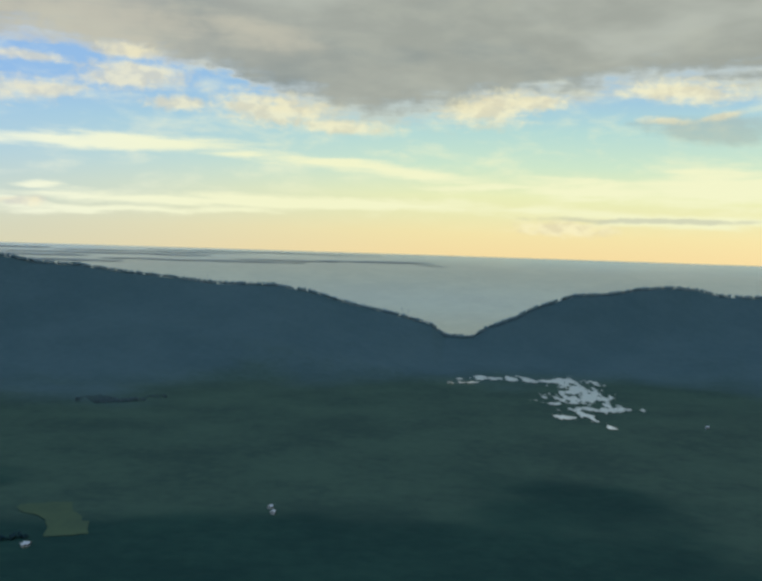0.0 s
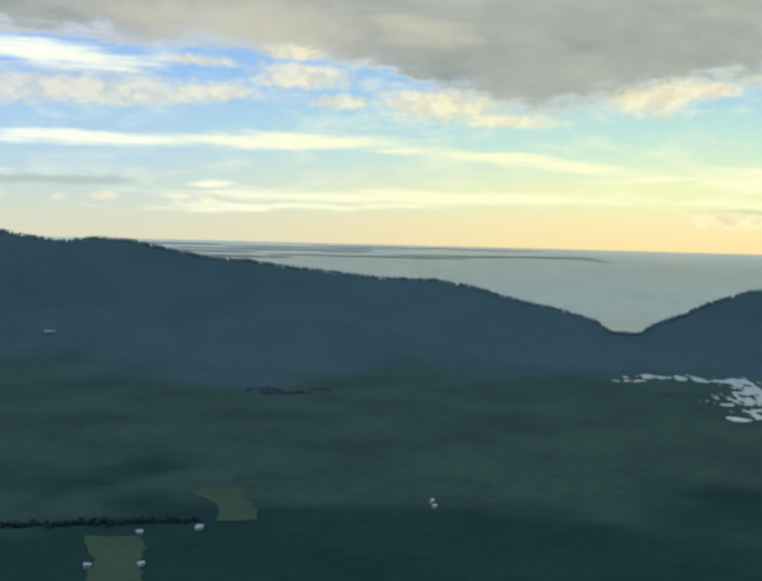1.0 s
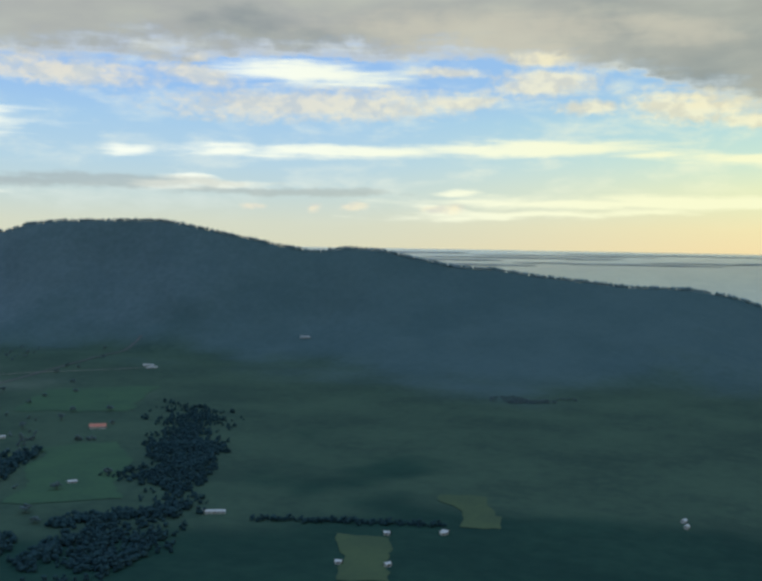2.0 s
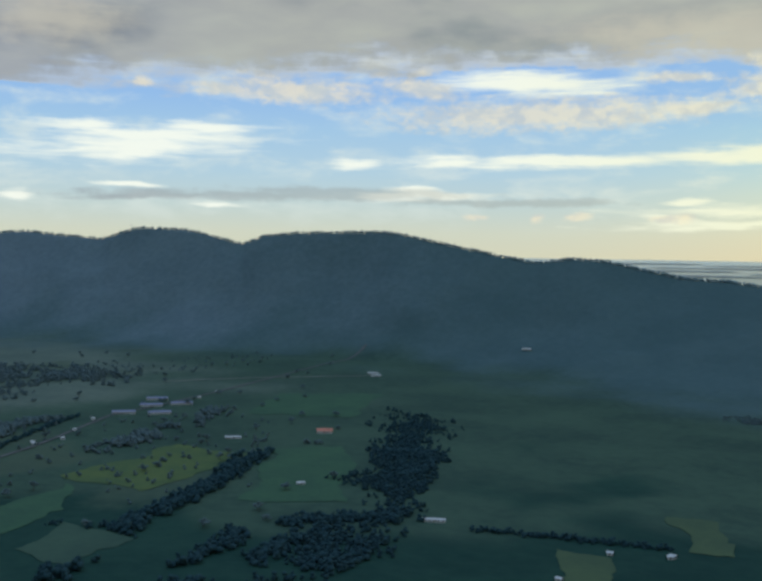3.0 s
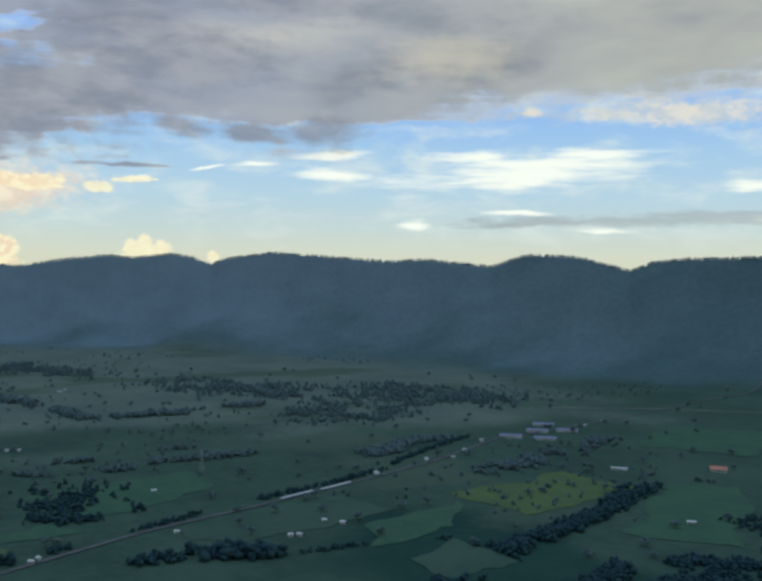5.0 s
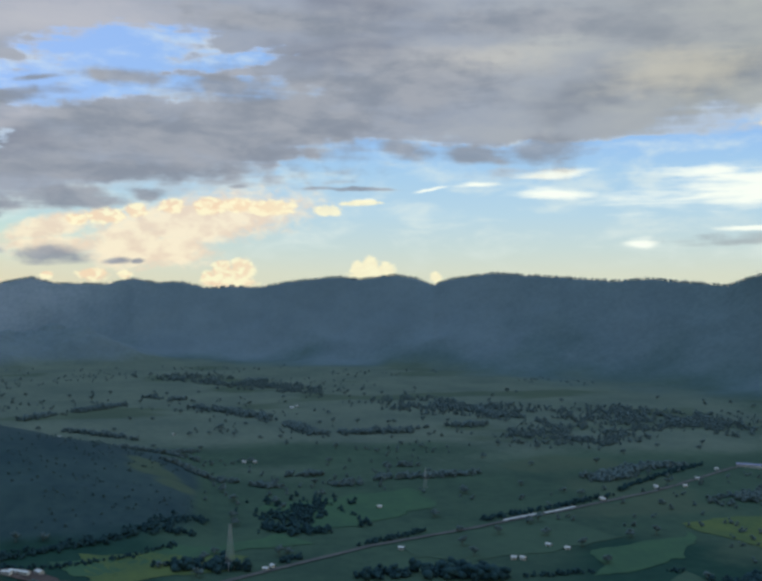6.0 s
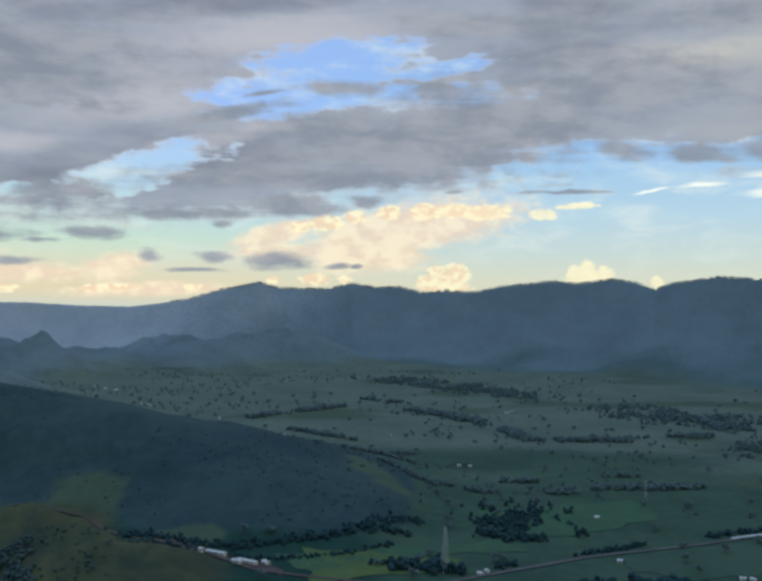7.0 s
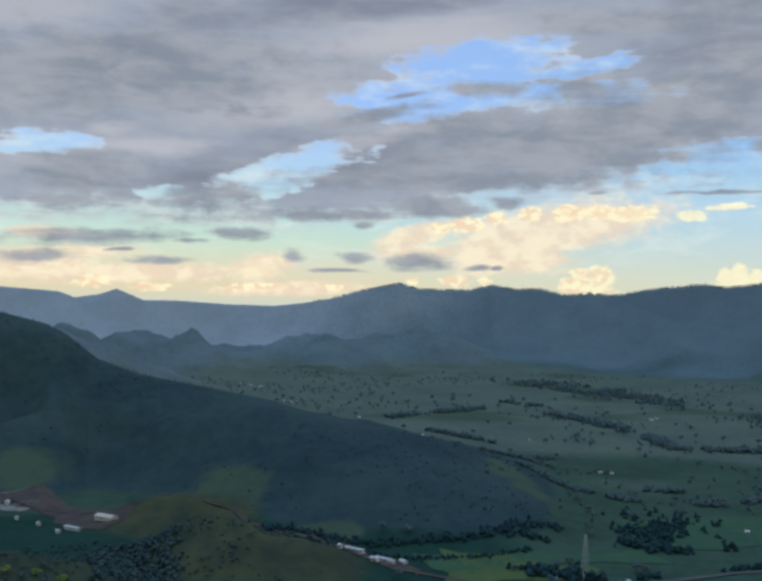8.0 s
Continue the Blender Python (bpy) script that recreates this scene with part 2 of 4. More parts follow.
# thin veils and streaks of high cloud
veil = mth(wt, "MULTIPLY", span(wt, n_flat, 0.45, 0.75), mth(wt, "MULTIPLY", span(wt, el, 0.5, 3), 0.55))
c = mixc(wt, veil, clear, mixc(wt, along(-5, 35), srgb(252, 246, 205), srgb(226, 232, 228)))
c_streak = mixc(wt, along(2, 40), srgb(250, 246, 206), srgb(252, 252, 242))
c = mixc(wt, mth(wt, "MULTIPLY", ragged(patches(STREAK, 1.6, mid=True), n_thin, 1.5, 0.2, 0.85), 0.92), c, c_streak)
# sunlit towers and rows of cumulus
shade = span(wt, n_puff, 0.36, 0.62)
c_tower = mixc(wt, shade, srgb(236, 210, 188), srgb(252, 232, 204))
c = mixc(wt, mth(wt, "MULTIPLY", ragged(patches(TOWER, 1.5), n_curl, 1.0, 0.1, 0.62), 0.85), c, c_tower)
heap = ragged(patches(PUFF, 1.3, still=True), n_curl, 1.6, 0.1, 0.45)
c_heap = mixc(wt, span(wt, n_fine, 0.4, 0.6), mixc(wt, along(76, 84), srgb(250, 236, 200), srgb(244, 210, 178)), srgb(255, 243, 206))
c = mixc(wt, mth(wt, "MULTIPLY", heap, 0.8), c, c_heap)
# the grey deck with its holes
edge = ramp(wt, span(wt, az, -40, 125, smooth=False), [((a + 40) / 165, e / 20) for a, e in EDGE])
over = mth(wt, "MULTIPLY", mth(wt, "SUBTRACT", wy, mth(wt, "MULTIPLY", edge, 20)), 0.42)
hole_field = patches(HOLE, 1.65, mid=True)
hole = mth(wt, "MULTIPLY", span(wt, mth(wt, "MULTIPLY_ADD", mth(wt, "SUBTRACT", 0.5, n_edge), 1.0, hole_field), 0.0, 0.75), span(wt, hole_field, 0.0, 0.3))
deck = mth(wt, "SUBTRACT", mth(wt, "MINIMUM", mth(wt, "ADD", over, 0.5), 1.5), mth(wt, "MULTIPLY", hole, 1.75))
deck = span(wt, mth(wt, "MULTIPLY_ADD", mth(wt, "SUBTRACT", n_edge, 0.5), 1.8, deck), 0.0, 1.05)
c_deck = mixc(wt, along(42, 76), mixc(wt, along(-5, 35), srgb(164, 165, 156), srgb(170, 170, 168)), srgb(153, 159, 176))
c_pale = mixc(wt, along(35, 85), srgb(186, 187, 177), srgb(172, 173, 184))
c_dim = mixc(wt, along(10, 80), srgb(138, 146, 146), srgb(124, 128, 144))
c_deck = mixc(wt, span(wt, n_wide, 0.5, 0.68), mixc(wt, span(wt, n_wide, 0.5, 0.3), c_deck, c_dim), c_pale)
c_deck = mixc(wt, mth(wt, "MULTIPLY", span(wt, n_flat, 0.35, 0.7), 0.35), c_deck, c_pale)
c_rim = mixc(wt, along(30, 75), srgb(250, 232, 196), srgb(206, 198, 194))
c_deck = mixc(wt, mth(wt, "MULTIPLY", span(wt, deck, 0.95, 0.35), 0.6), c_deck, c_rim)
pale = ragged(patches(PALE, 1.6), n_edge, 1.2, 0.1, 0.9)
c_deck = mixc(wt, mth(wt, "MULTIPLY", pale, 0.55), c_deck, mixc(wt, along(50, 90), srgb(212, 202, 182), srgb(196, 192, 200)))
c = mixc(wt, mth(wt, "MULTIPLY", deck, 0.97), c, c_deck)
# gilded edges under the deck
lit = ragged(patches(LIT, 1.45), mth(wt, "ADD", mth(wt, "MULTIPLY", n_thin, 0.5), mth(wt, "MULTIPLY", n_fine, 0.5)), 1.5, 0.1, 0.8)
c_lit = mixc(wt, span(wt, n_puff, 0.36, 0.6), mixc(wt, along(0, 30), srgb(232, 218, 184), srgb(206, 206, 204)), mixc(wt, along(0, 40), srgb(255, 242, 202), srgb(236, 224, 204)))
c = mixc(wt, mth(wt, "MULTIPLY", lit, 0.76), c, c_lit)
# darker low cloud in front
dark = mth(wt, "MULTIPLY", ragged(patches(DARK, 1.5), mth(wt, "ADD", mth(wt, "MULTIPLY", n_thin, 0.5), mth(wt, "MULTIPLY", n_puff, 0.5)), 1.7, 0.08, 0.75), span(wt, az, 40, 72, 0.5, 1.0))
c_dark = mixc(wt, along(20, 70), srgb(166, 168, 162), mixc(wt, span(wt, n_flat, 0.35, 0.65), srgb(134, 140, 155), srgb(160, 162, 173)))
c = mixc(wt, mth(wt, "MULTIPLY", dark, 0.9), c, c_dark)
# overhead the deck thins to bright blue-white evening sky
c_high = mixc(wt, span(wt, n_wide, 0.4, 0.65), (0.48, 0.76, 1.28), (0.7, 0.88, 1.12))
c = mixc(wt, span(wt, el, 21, 38), c, c_high)
c = mixc(wt, 1.0, c, (0.955, 1.0, 0.98), "MULTIPLY")
wt.links.new(c, wt.nodes["Background"].inputs[0])
wt.nodes["Background"].inputs[1].default_value = 1.0

sun = new("sun", bpy.data.lights.new("sun", "SUN"))
SUN_AZ, SUN_EL = radians(-38), radians(7)
sun.data.energy, sun.data.angle, sun.data.color = 0.35, radians(12), (1.0, 0.82, 0.6)
sun.matrix_world = look((-math.sin(SUN_AZ) * 900, math.cos(SUN_AZ) * 900, 900 * math.tan(SUN_EL) + EYE), (0, 0, EYE))

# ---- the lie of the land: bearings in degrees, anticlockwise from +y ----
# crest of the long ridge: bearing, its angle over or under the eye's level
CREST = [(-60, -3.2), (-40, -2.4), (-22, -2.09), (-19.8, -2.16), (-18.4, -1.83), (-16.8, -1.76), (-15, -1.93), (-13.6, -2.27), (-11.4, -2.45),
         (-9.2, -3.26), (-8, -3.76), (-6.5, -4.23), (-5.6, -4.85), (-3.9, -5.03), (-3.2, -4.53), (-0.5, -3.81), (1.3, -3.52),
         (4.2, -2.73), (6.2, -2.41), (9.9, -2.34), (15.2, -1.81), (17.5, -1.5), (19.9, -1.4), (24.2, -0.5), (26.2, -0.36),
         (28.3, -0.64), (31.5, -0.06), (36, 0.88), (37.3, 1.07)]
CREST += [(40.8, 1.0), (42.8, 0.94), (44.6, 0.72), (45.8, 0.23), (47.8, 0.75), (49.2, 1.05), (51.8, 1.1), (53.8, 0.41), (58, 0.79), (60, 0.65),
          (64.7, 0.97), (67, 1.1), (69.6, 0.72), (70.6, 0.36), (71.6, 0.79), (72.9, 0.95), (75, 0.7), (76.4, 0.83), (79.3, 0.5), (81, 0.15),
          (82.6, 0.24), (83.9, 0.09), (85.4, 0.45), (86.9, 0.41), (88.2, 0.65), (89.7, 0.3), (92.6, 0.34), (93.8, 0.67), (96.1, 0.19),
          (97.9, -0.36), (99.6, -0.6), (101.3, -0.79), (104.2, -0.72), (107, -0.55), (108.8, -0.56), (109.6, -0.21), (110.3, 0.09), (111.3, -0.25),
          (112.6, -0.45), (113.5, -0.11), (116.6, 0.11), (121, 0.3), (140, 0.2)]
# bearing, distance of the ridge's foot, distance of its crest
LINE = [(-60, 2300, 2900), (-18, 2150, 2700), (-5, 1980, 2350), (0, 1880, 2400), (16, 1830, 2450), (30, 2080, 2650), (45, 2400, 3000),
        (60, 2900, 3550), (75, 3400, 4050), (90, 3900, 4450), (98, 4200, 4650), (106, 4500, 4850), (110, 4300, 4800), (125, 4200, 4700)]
# lesser hills: bearing, distance, height, breadth
HILLS = [(97.5, 3650, 110, 260), (93.5, 3950, 150, 250), (90.5, 3800, 110, 230), (112.5, 2750, 176, 250), (116.5, 2450, 190, 330), (106.3, 3250, 125, 210), (103.3, 3600, 84, 230), (99, 3950, 95, 260), (95.5, 3750, 80, 240),
         (109, 3500, 118, 260), (103.6, 950, 47, 95), (116.2, 870, 44, 105), (107, 1130, 34, 80), (99.5, 930, 20, 70)]
# crest of the near spur: bearing, distance, height
SPUR = [(83.5, 1270, 0), (86, 1290, 24), (89.6, 1320, 52), (94, 1350, 74), (97, 1380, 78), (101, 1440, 104), (105.8, 1520, 121), (109, 1580, 134), (111.3, 1640, 155),
        (112.9, 1670, 191),
        (114, 1700, 209), (117, 1760, 231), (124, 1800, 262), (140, 1850, 290)]
SEA_LEVEL = -4.0


def curve(table, col, v):
    xs, ys = np.array([r[0] for r in table], float), np.array([r[col] for r in table], float)
    return np.interp(v, xs, ys)


def soft(t):
    t = np.clip(t, 0, 1)
    return t * t * (3 - 2 * t)


def hash2(ix, iy, seed):
    h = np.sin(ix * 127.1 + iy * 311.7 + seed * 74.7) * 43758.5453
    return h - np.floor(h)


def vnoise(x, y, seed=0):
    ix, iy = np.floor(x), np.floor(y)
    fx, fy = x - ix, y - iy
    fx, fy = fx * fx * (3 - 2 * fx), fy * fy * (3 - 2 * fy)
    a, b = hash2(ix, iy, seed), hash2(ix + 1, iy, seed)
    c, d = hash2(ix, iy + 1, seed), hash2(ix + 1, iy + 1, seed)
    return (a + (b - a) * fx) * (1 - fy) + (c + (d - c) * fx) * fy - 0.5


def rough(x, y, size, seed=0, octaves=4):
    out, amp = 0.0, 1.0
    for k in range(octaves):
        out = out + amp * vnoise(x / size * 2 ** k, y / size * 2 ** k, seed + k * 13)
        amp *= 0.5
    return out


def height(x, y):
    x, y = np.asarray(x, float), np.asarray(y, float)
    az, r = np.degrees(np.arctan2(-x, y)), np.hypot(x, y)
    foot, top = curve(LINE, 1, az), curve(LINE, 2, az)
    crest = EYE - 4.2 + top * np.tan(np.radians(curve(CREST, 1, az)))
    # valley floor, gently rolling
    z = 4 * rough(x, y, 420, 3, 3) + 2 * rough(x, y, 90, 9, 2)
    up = (r - foot) / (top - foot)
    gully = rough(x, y, 300, 21, 4)
    rise = soft(up * 0.5) * 2
    ridge = crest * np.clip(rise, 0, 1) + np.minimum(crest, 250) * 0.16 * gully * np.clip(up, 0, 1) * np.clip(1 - up, 0, 1) * 4
    back = np.where(az < 24, 260, 900) * (1 + 0 * az)
    down = 1 - soft((r - top) / back)
    front = np.where(up < 1, ridge, crest * down)
    z = z * np.clip(1 - up * 3, 0, 1) + np.where(up > 0, front, 0)
    # the land falls under the sea beyond the ridge on the coast
    z = z - np.where(az < 40, 40 * soft((r - top - 40) / 140), 0)
    for a, d, h, w in HILLS:
        a = math.radians(a)
        dx, dy = x + d * math.sin(a), y - d * math.cos(a)
        q = np.hypot(dx, dy) * (1 + 0.25 * rough(x, y, w * 0.9, 47, 3))
        z = np.maximum(z, z * 0.4 + h * np.exp(-(q / w) ** 2 * 1.4) * (0.92 + 0.5 * rough(x, y, w * 0.5, 53, 4)))
    # tree tops make the wooded slopes lumpy
    z = z + np.clip(up * 3, 0, 1) * (2.2 * vnoise(x / 17, y / 17, 5) + 1.6 * vnoise(x / 9, y / 9, 7))
    # flat ground round the pond
    z = z * np.clip(np.hypot((x - 330) / 260, (y - 1800) / 400) - 0.6, 0, 1)
    # the near spur
    sd, sh = curve(SPUR, 1, az), curve(SPUR, 2, az)
    inside = (az > 83.5) & (az < 175)
    wf = np.maximum(380, sh * 2.3)
    near = soft(1 - (sd - r) / wf)
    far = soft(1 - (r - sd) / 420)
    prof = np.where(r < sd, near, far)
    bump = sh * prof * (1 + 0.42 * rough(x, y, 170, 33, 4) * (1 - np.abs(2 * prof - 1)) * 2)
    z = np.where(inside, np.maximum(z, bump + z * 0.3), z)
    return z


def material(name, base, dark, scale, roughness=0.9, bump=0.0, fine=6.0):
    m = bpy.data.materials.new(name)
    m.use_nodes = True
    t = m.node_tree
    b = t.nodes["Principled BSDF"]
    g = t.nodes.new("ShaderNodeNewGeometry")
    n1 = fbm(t, g.outputs["Position"], scale, 5, 0.6)
    n2 = fbm(t, g.outputs["Position"], scale * fine, 3, 0.6)
    f = mth(t, "ADD", mth(t, "MULTIPLY", n1, 0.65), mth(t, "MULTIPLY", n2, 0.35))
    col = mixc(t, span(t, f, 0.36, 0.64), dark, base)
    t.links.new(col, b.inputs["Base Color"])
    b.inputs["Roughness"].default_value = roughness
    b.inputs["Specular IOR Level"].default_value = 0.05
    if bump:
        bn = t.nodes.new("ShaderNodeBump")
        bn.inputs["Strength"].default_value, bn.inputs["Distance"].default_value = 0.6, bump
        t.links.new(n2, bn.inputs["Height"])
        t.links.new(bn.outputs[0], b.inputs["Normal"])
    return m


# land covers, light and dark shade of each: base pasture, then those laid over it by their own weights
# wood and distant tones have blue aerial haze mixed into the colour
COVERS = [("near_dim", (0.016, 0.045, 0.033), (0.009, 0.031, 0.025)), ("haze_pasture", (0.09, 0.112, 0.086), (0.062, 0.085, 0.069)), ("hazed_wood", (0.056, 0.09, 0.09), (0.046, 0.079, 0.08)),
          ("far_haze_wood", (0.108, 0.142, 0.158), (0.092, 0.123, 0.139)), ("distant_haze", (0.235, 0.262, 0.285), (0.2, 0.228, 0.25)), ("scrub", (0.032, 0.056, 0.056), (0.019, 0.038, 0.043)), ("meadow", (0.054, 0.076, 0.05), (0.042, 0.063, 0.044)), ("dry", (0.06, 0.064, 0.032), (0.026, 0.036, 0.026))]


def land_material():
    m = bpy.data.materials.new("valley_land")
    m.use_nodes = True
    t = m.node_tree
    bsdf = t.nodes["Principled BSDF"]
    g = t.nodes.new("ShaderNodeNewGeometry")
    n1 = fbm(t, g.outputs["Position"], 0.006, 6, 0.6)
    n2 = fbm(t, g.outputs["Position"], 0.06, 4, 0.6)
    f = span(t, mth(t, "ADD", mth(t, "MULTIPLY", n1, 0.65), mth(t, "MULTIPLY", n2, 0.35)), 0.36, 0.64)
    col = mixc(t, f, (0.026, 0.05, 0.037), (0.042, 0.073, 0.049))
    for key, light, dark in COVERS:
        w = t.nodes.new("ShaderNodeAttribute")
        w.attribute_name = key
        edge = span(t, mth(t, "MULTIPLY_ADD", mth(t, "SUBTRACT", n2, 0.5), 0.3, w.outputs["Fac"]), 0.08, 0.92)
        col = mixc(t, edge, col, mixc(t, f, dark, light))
    t.links.new(col, bsdf.inputs["Base Color"])
    bsdf.inputs["Roughness"].default_value, bsdf.inputs["Specular IOR Level"].default_value = 1.0, 0.05
    bn = t.nodes.new("ShaderNodeBump")
    bn.inputs["Strength"].default_value, bn.inputs["Distance"].default_value = 0.6, 2.0
    t.links.new(n2, bn.inputs["Height"])
    t.links.new(bn.outputs[0], bsdf.inputs["Normal"])
    return m


M_land = land_material()


def mesh_from(name, verts, faces, mat, smooth=True):
    me = bpy.data.meshes.new(name)
    me.from_pydata([], [], [])
    v = np.asarray(verts, np.float32)
    f = np.asarray(faces, np.int32)
    k = f.shape[1]
    me.vertices.add(len(v))
    me.vertices.foreach_set("co", v.ravel())
    me.loops.add(f.size)
    me.loops.foreach_set("vertex_index", f.ravel())
    me.polygons.add(len(f))
    me.polygons.foreach_set("loop_start", np.arange(0, f.size, k, dtype=np.int32))
    me.polygons.foreach_set("use_smooth", np.full(len(f), smooth))
    me.update(calc_edges=True)
    me.validate()
    me.materials.append(mat)
    return me


def sheet(name, az, rr, zfun, mat, close=False):
    A, Rr = np.meshgrid(np.radians(az), rr, indexing="ij")
    x, y = -np.sin(A) * Rr, np.cos(A) * Rr
    v = np.stack([x, y, zfun(x, y)], -1).reshape(-1, 3)
    na, nr = len(az), len(rr)
    i = np.arange(na if close else na - 1)[:, None]
    j = np.arange(nr - 1)[None]
    i2 = (i + 1) % na
    f = np.stack([i * nr + j, i * nr + j + 1, i2 * nr + j + 1, i2 * nr + j], -1).reshape(-1, 4)
    return new(name, mesh_from(name, v, f, mat))


AZ = np.concatenate([np.arange(-30, 125, 0.11), np.arange(125, 330, 1.5)])
RR = np.concatenate([[0.5, 150, 300, 450], np.arange(560, 1800, 9), np.arange(1800, 3300, 11), np.arange(3300, 4960, 15)])
ground = sheet("ground", AZ, RR, height, M_land, close=True)


def cover(x, y):
    """Which of the ground's materials lies at a place: 0 pasture, 1 wooded ridge, 2 scrub, 3 dry grass, 4 haze-pale
    pasture, 5 haze-pale far woods.
    """
    a, r = np.degrees(np.arctan2(-x, y)), np.hypot(x, y)
    wob = rough(x, y, 260, 61, 4)
    up = (r - curve(LINE, 1, a)) / (curve(LINE, 2, a) - curve(LINE, 1, a))
    k = np.where((a + 14 * wob > 62 - (r - 1500) * 0.006) & (r + 300 * wob > 1230), 4, 0)
    k = np.where(up + wob * 0.3 > 0.05, 1, k)
    k = np.where(r < 700, 0, k)
    k = np.where((k == 1) & (a + 5 * wob > 97.5), 5, k)
    for b, d, h, w in HILLS[:10]:
        b = math.radians(b)
        near = np.hypot(x + d * math.sin(b), y - d * math.cos(b)) / w
        k = np.where(near + 0.6 * wob < 1.1, 5, k)
    z = height(x, y)
    k = np.where((k != 1) & (k != 5) & (a > 83) & (a < 175) & (z > 12 + 16 * wob) & (r > 1060), 2, k)
    for b, d, h, w in HILLS[10:]:
        b = math.radians(b)
        near = np.hypot(x + d * math.sin(b), y - d * math.cos(b)) / w
        k = np.where(near + 0.5 * wob < 1.15, 3, k)
    return k


# grassy clearings by the spur: x, y, breadth
CLEARINGS = [(-1120, -330, 55), (-1165, -290, 45), (-1225, -572, 55), (-1121, -440, 40), (-1290, 70, 26), (-1340, 58, 24), (-1230, 90, 24), (-1050, -150, 30)]


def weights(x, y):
    """How far each land cover or painted haze tone has taken over a place, from 0 to 1."""
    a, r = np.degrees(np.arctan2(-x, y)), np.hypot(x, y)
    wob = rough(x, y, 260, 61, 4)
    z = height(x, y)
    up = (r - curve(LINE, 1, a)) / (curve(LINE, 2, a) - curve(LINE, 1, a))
    # blue haze colour fades in from valley green up the ridge
    hazed_wood = soft((up + wob * 0.5 + 0.5) / 0.95)
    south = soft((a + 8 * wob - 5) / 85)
    far = hazed_wood * south * soft((up + 0.35 + 0.4 * wob) / 1.0)
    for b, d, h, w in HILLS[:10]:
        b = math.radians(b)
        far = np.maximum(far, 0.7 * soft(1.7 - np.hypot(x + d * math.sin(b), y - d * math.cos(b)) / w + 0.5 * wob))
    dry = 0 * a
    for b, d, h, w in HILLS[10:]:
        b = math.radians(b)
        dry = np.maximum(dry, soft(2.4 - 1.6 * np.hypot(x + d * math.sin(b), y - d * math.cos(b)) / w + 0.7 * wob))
    # pasture paled with distance, haze painted as ground colour
    haze_pasture = soft((a + 16 * wob - 38) / 28) * soft((r + 600 * wob - 1150) / 800) * (r > 700)
    # near ground darkened by colour, in place of thinner haze and glare
    near_dim = soft((a + 12 * wob - 12) / 14) * soft((66 - a + 12 * wob) / 14) * soft((1250 - r + 700 * wob) / 400)
    near_dim = np.maximum(near_dim, soft((a + 30) / 8) * soft((30 - a) / 10) * soft((1120 - r + 500 * wob) / 420))
    near_dim = np.maximum(near_dim, 0.85 * soft((a - 82 + 6 * wob) / 6) * soft((1330 - r + 300 * wob) / 150) * (r > 700))
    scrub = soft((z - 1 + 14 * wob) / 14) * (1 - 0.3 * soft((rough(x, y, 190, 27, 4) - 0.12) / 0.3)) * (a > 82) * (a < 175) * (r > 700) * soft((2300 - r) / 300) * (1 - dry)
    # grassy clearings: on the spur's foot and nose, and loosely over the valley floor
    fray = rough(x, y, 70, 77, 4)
    meadow = 0.75 * soft((rough(x, y * 0.6, 210, 79, 4) - 0.2) / 0.25) * soft((r - 850) / 300) * soft((a - 40) / 12) * (1 - hazed_wood)
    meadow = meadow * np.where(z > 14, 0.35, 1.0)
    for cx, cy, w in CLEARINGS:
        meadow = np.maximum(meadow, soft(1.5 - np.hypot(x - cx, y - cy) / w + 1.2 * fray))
    # palest haze colour, growing with distance and towards the south
    distant_haze = soft((r - 3450) / 1350) * soft((a + 5 * wob - 80) / 26)
    return {"distant_haze": distant_haze, "meadow": meadow, "near_dim": near_dim, "haze_pasture": haze_pasture, "hazed_wood": hazed_wood, "far_haze_wood": far, "scrub": scrub, "dry": dry}


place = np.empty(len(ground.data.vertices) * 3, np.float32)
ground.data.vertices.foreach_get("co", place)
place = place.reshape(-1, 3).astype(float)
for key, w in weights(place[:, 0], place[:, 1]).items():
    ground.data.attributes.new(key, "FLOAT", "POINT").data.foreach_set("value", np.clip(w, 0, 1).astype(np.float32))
ground = tagged(ground, "wide green valley floor rising to dark wooded ridges", "terrain", kind="structure")


def sea_height(x, y):
    r = np.hypot(x, y)
    # past 2.7 km the water is drawn in towards the eye, so that its edge stands at the horizon
    true = np.where(r < 2700, r, 2700 + (r - 2700) * 1.2 + 36000 * np.clip((r - 2700) / 2255, 0, 1) ** 3)
    return EYE + (SEA_LEVEL - EYE) * r / true


M_sea = material("calm_sea", (0.4, 0.39, 0.25), (0.35, 0.345, 0.225), 0.004, roughness=0.22)
M_sea.node_tree.nodes["Principled BSDF"].inputs["Specular IOR Level"].default_value = 0.5
sea = tagged(sheet("water", np.arange(-60, 40, 0.5), np.arange(2500, 4955, 30.0), sea_height, M_sea), "pale calm sea out to the hazy horizon", "sea", kind="structure")


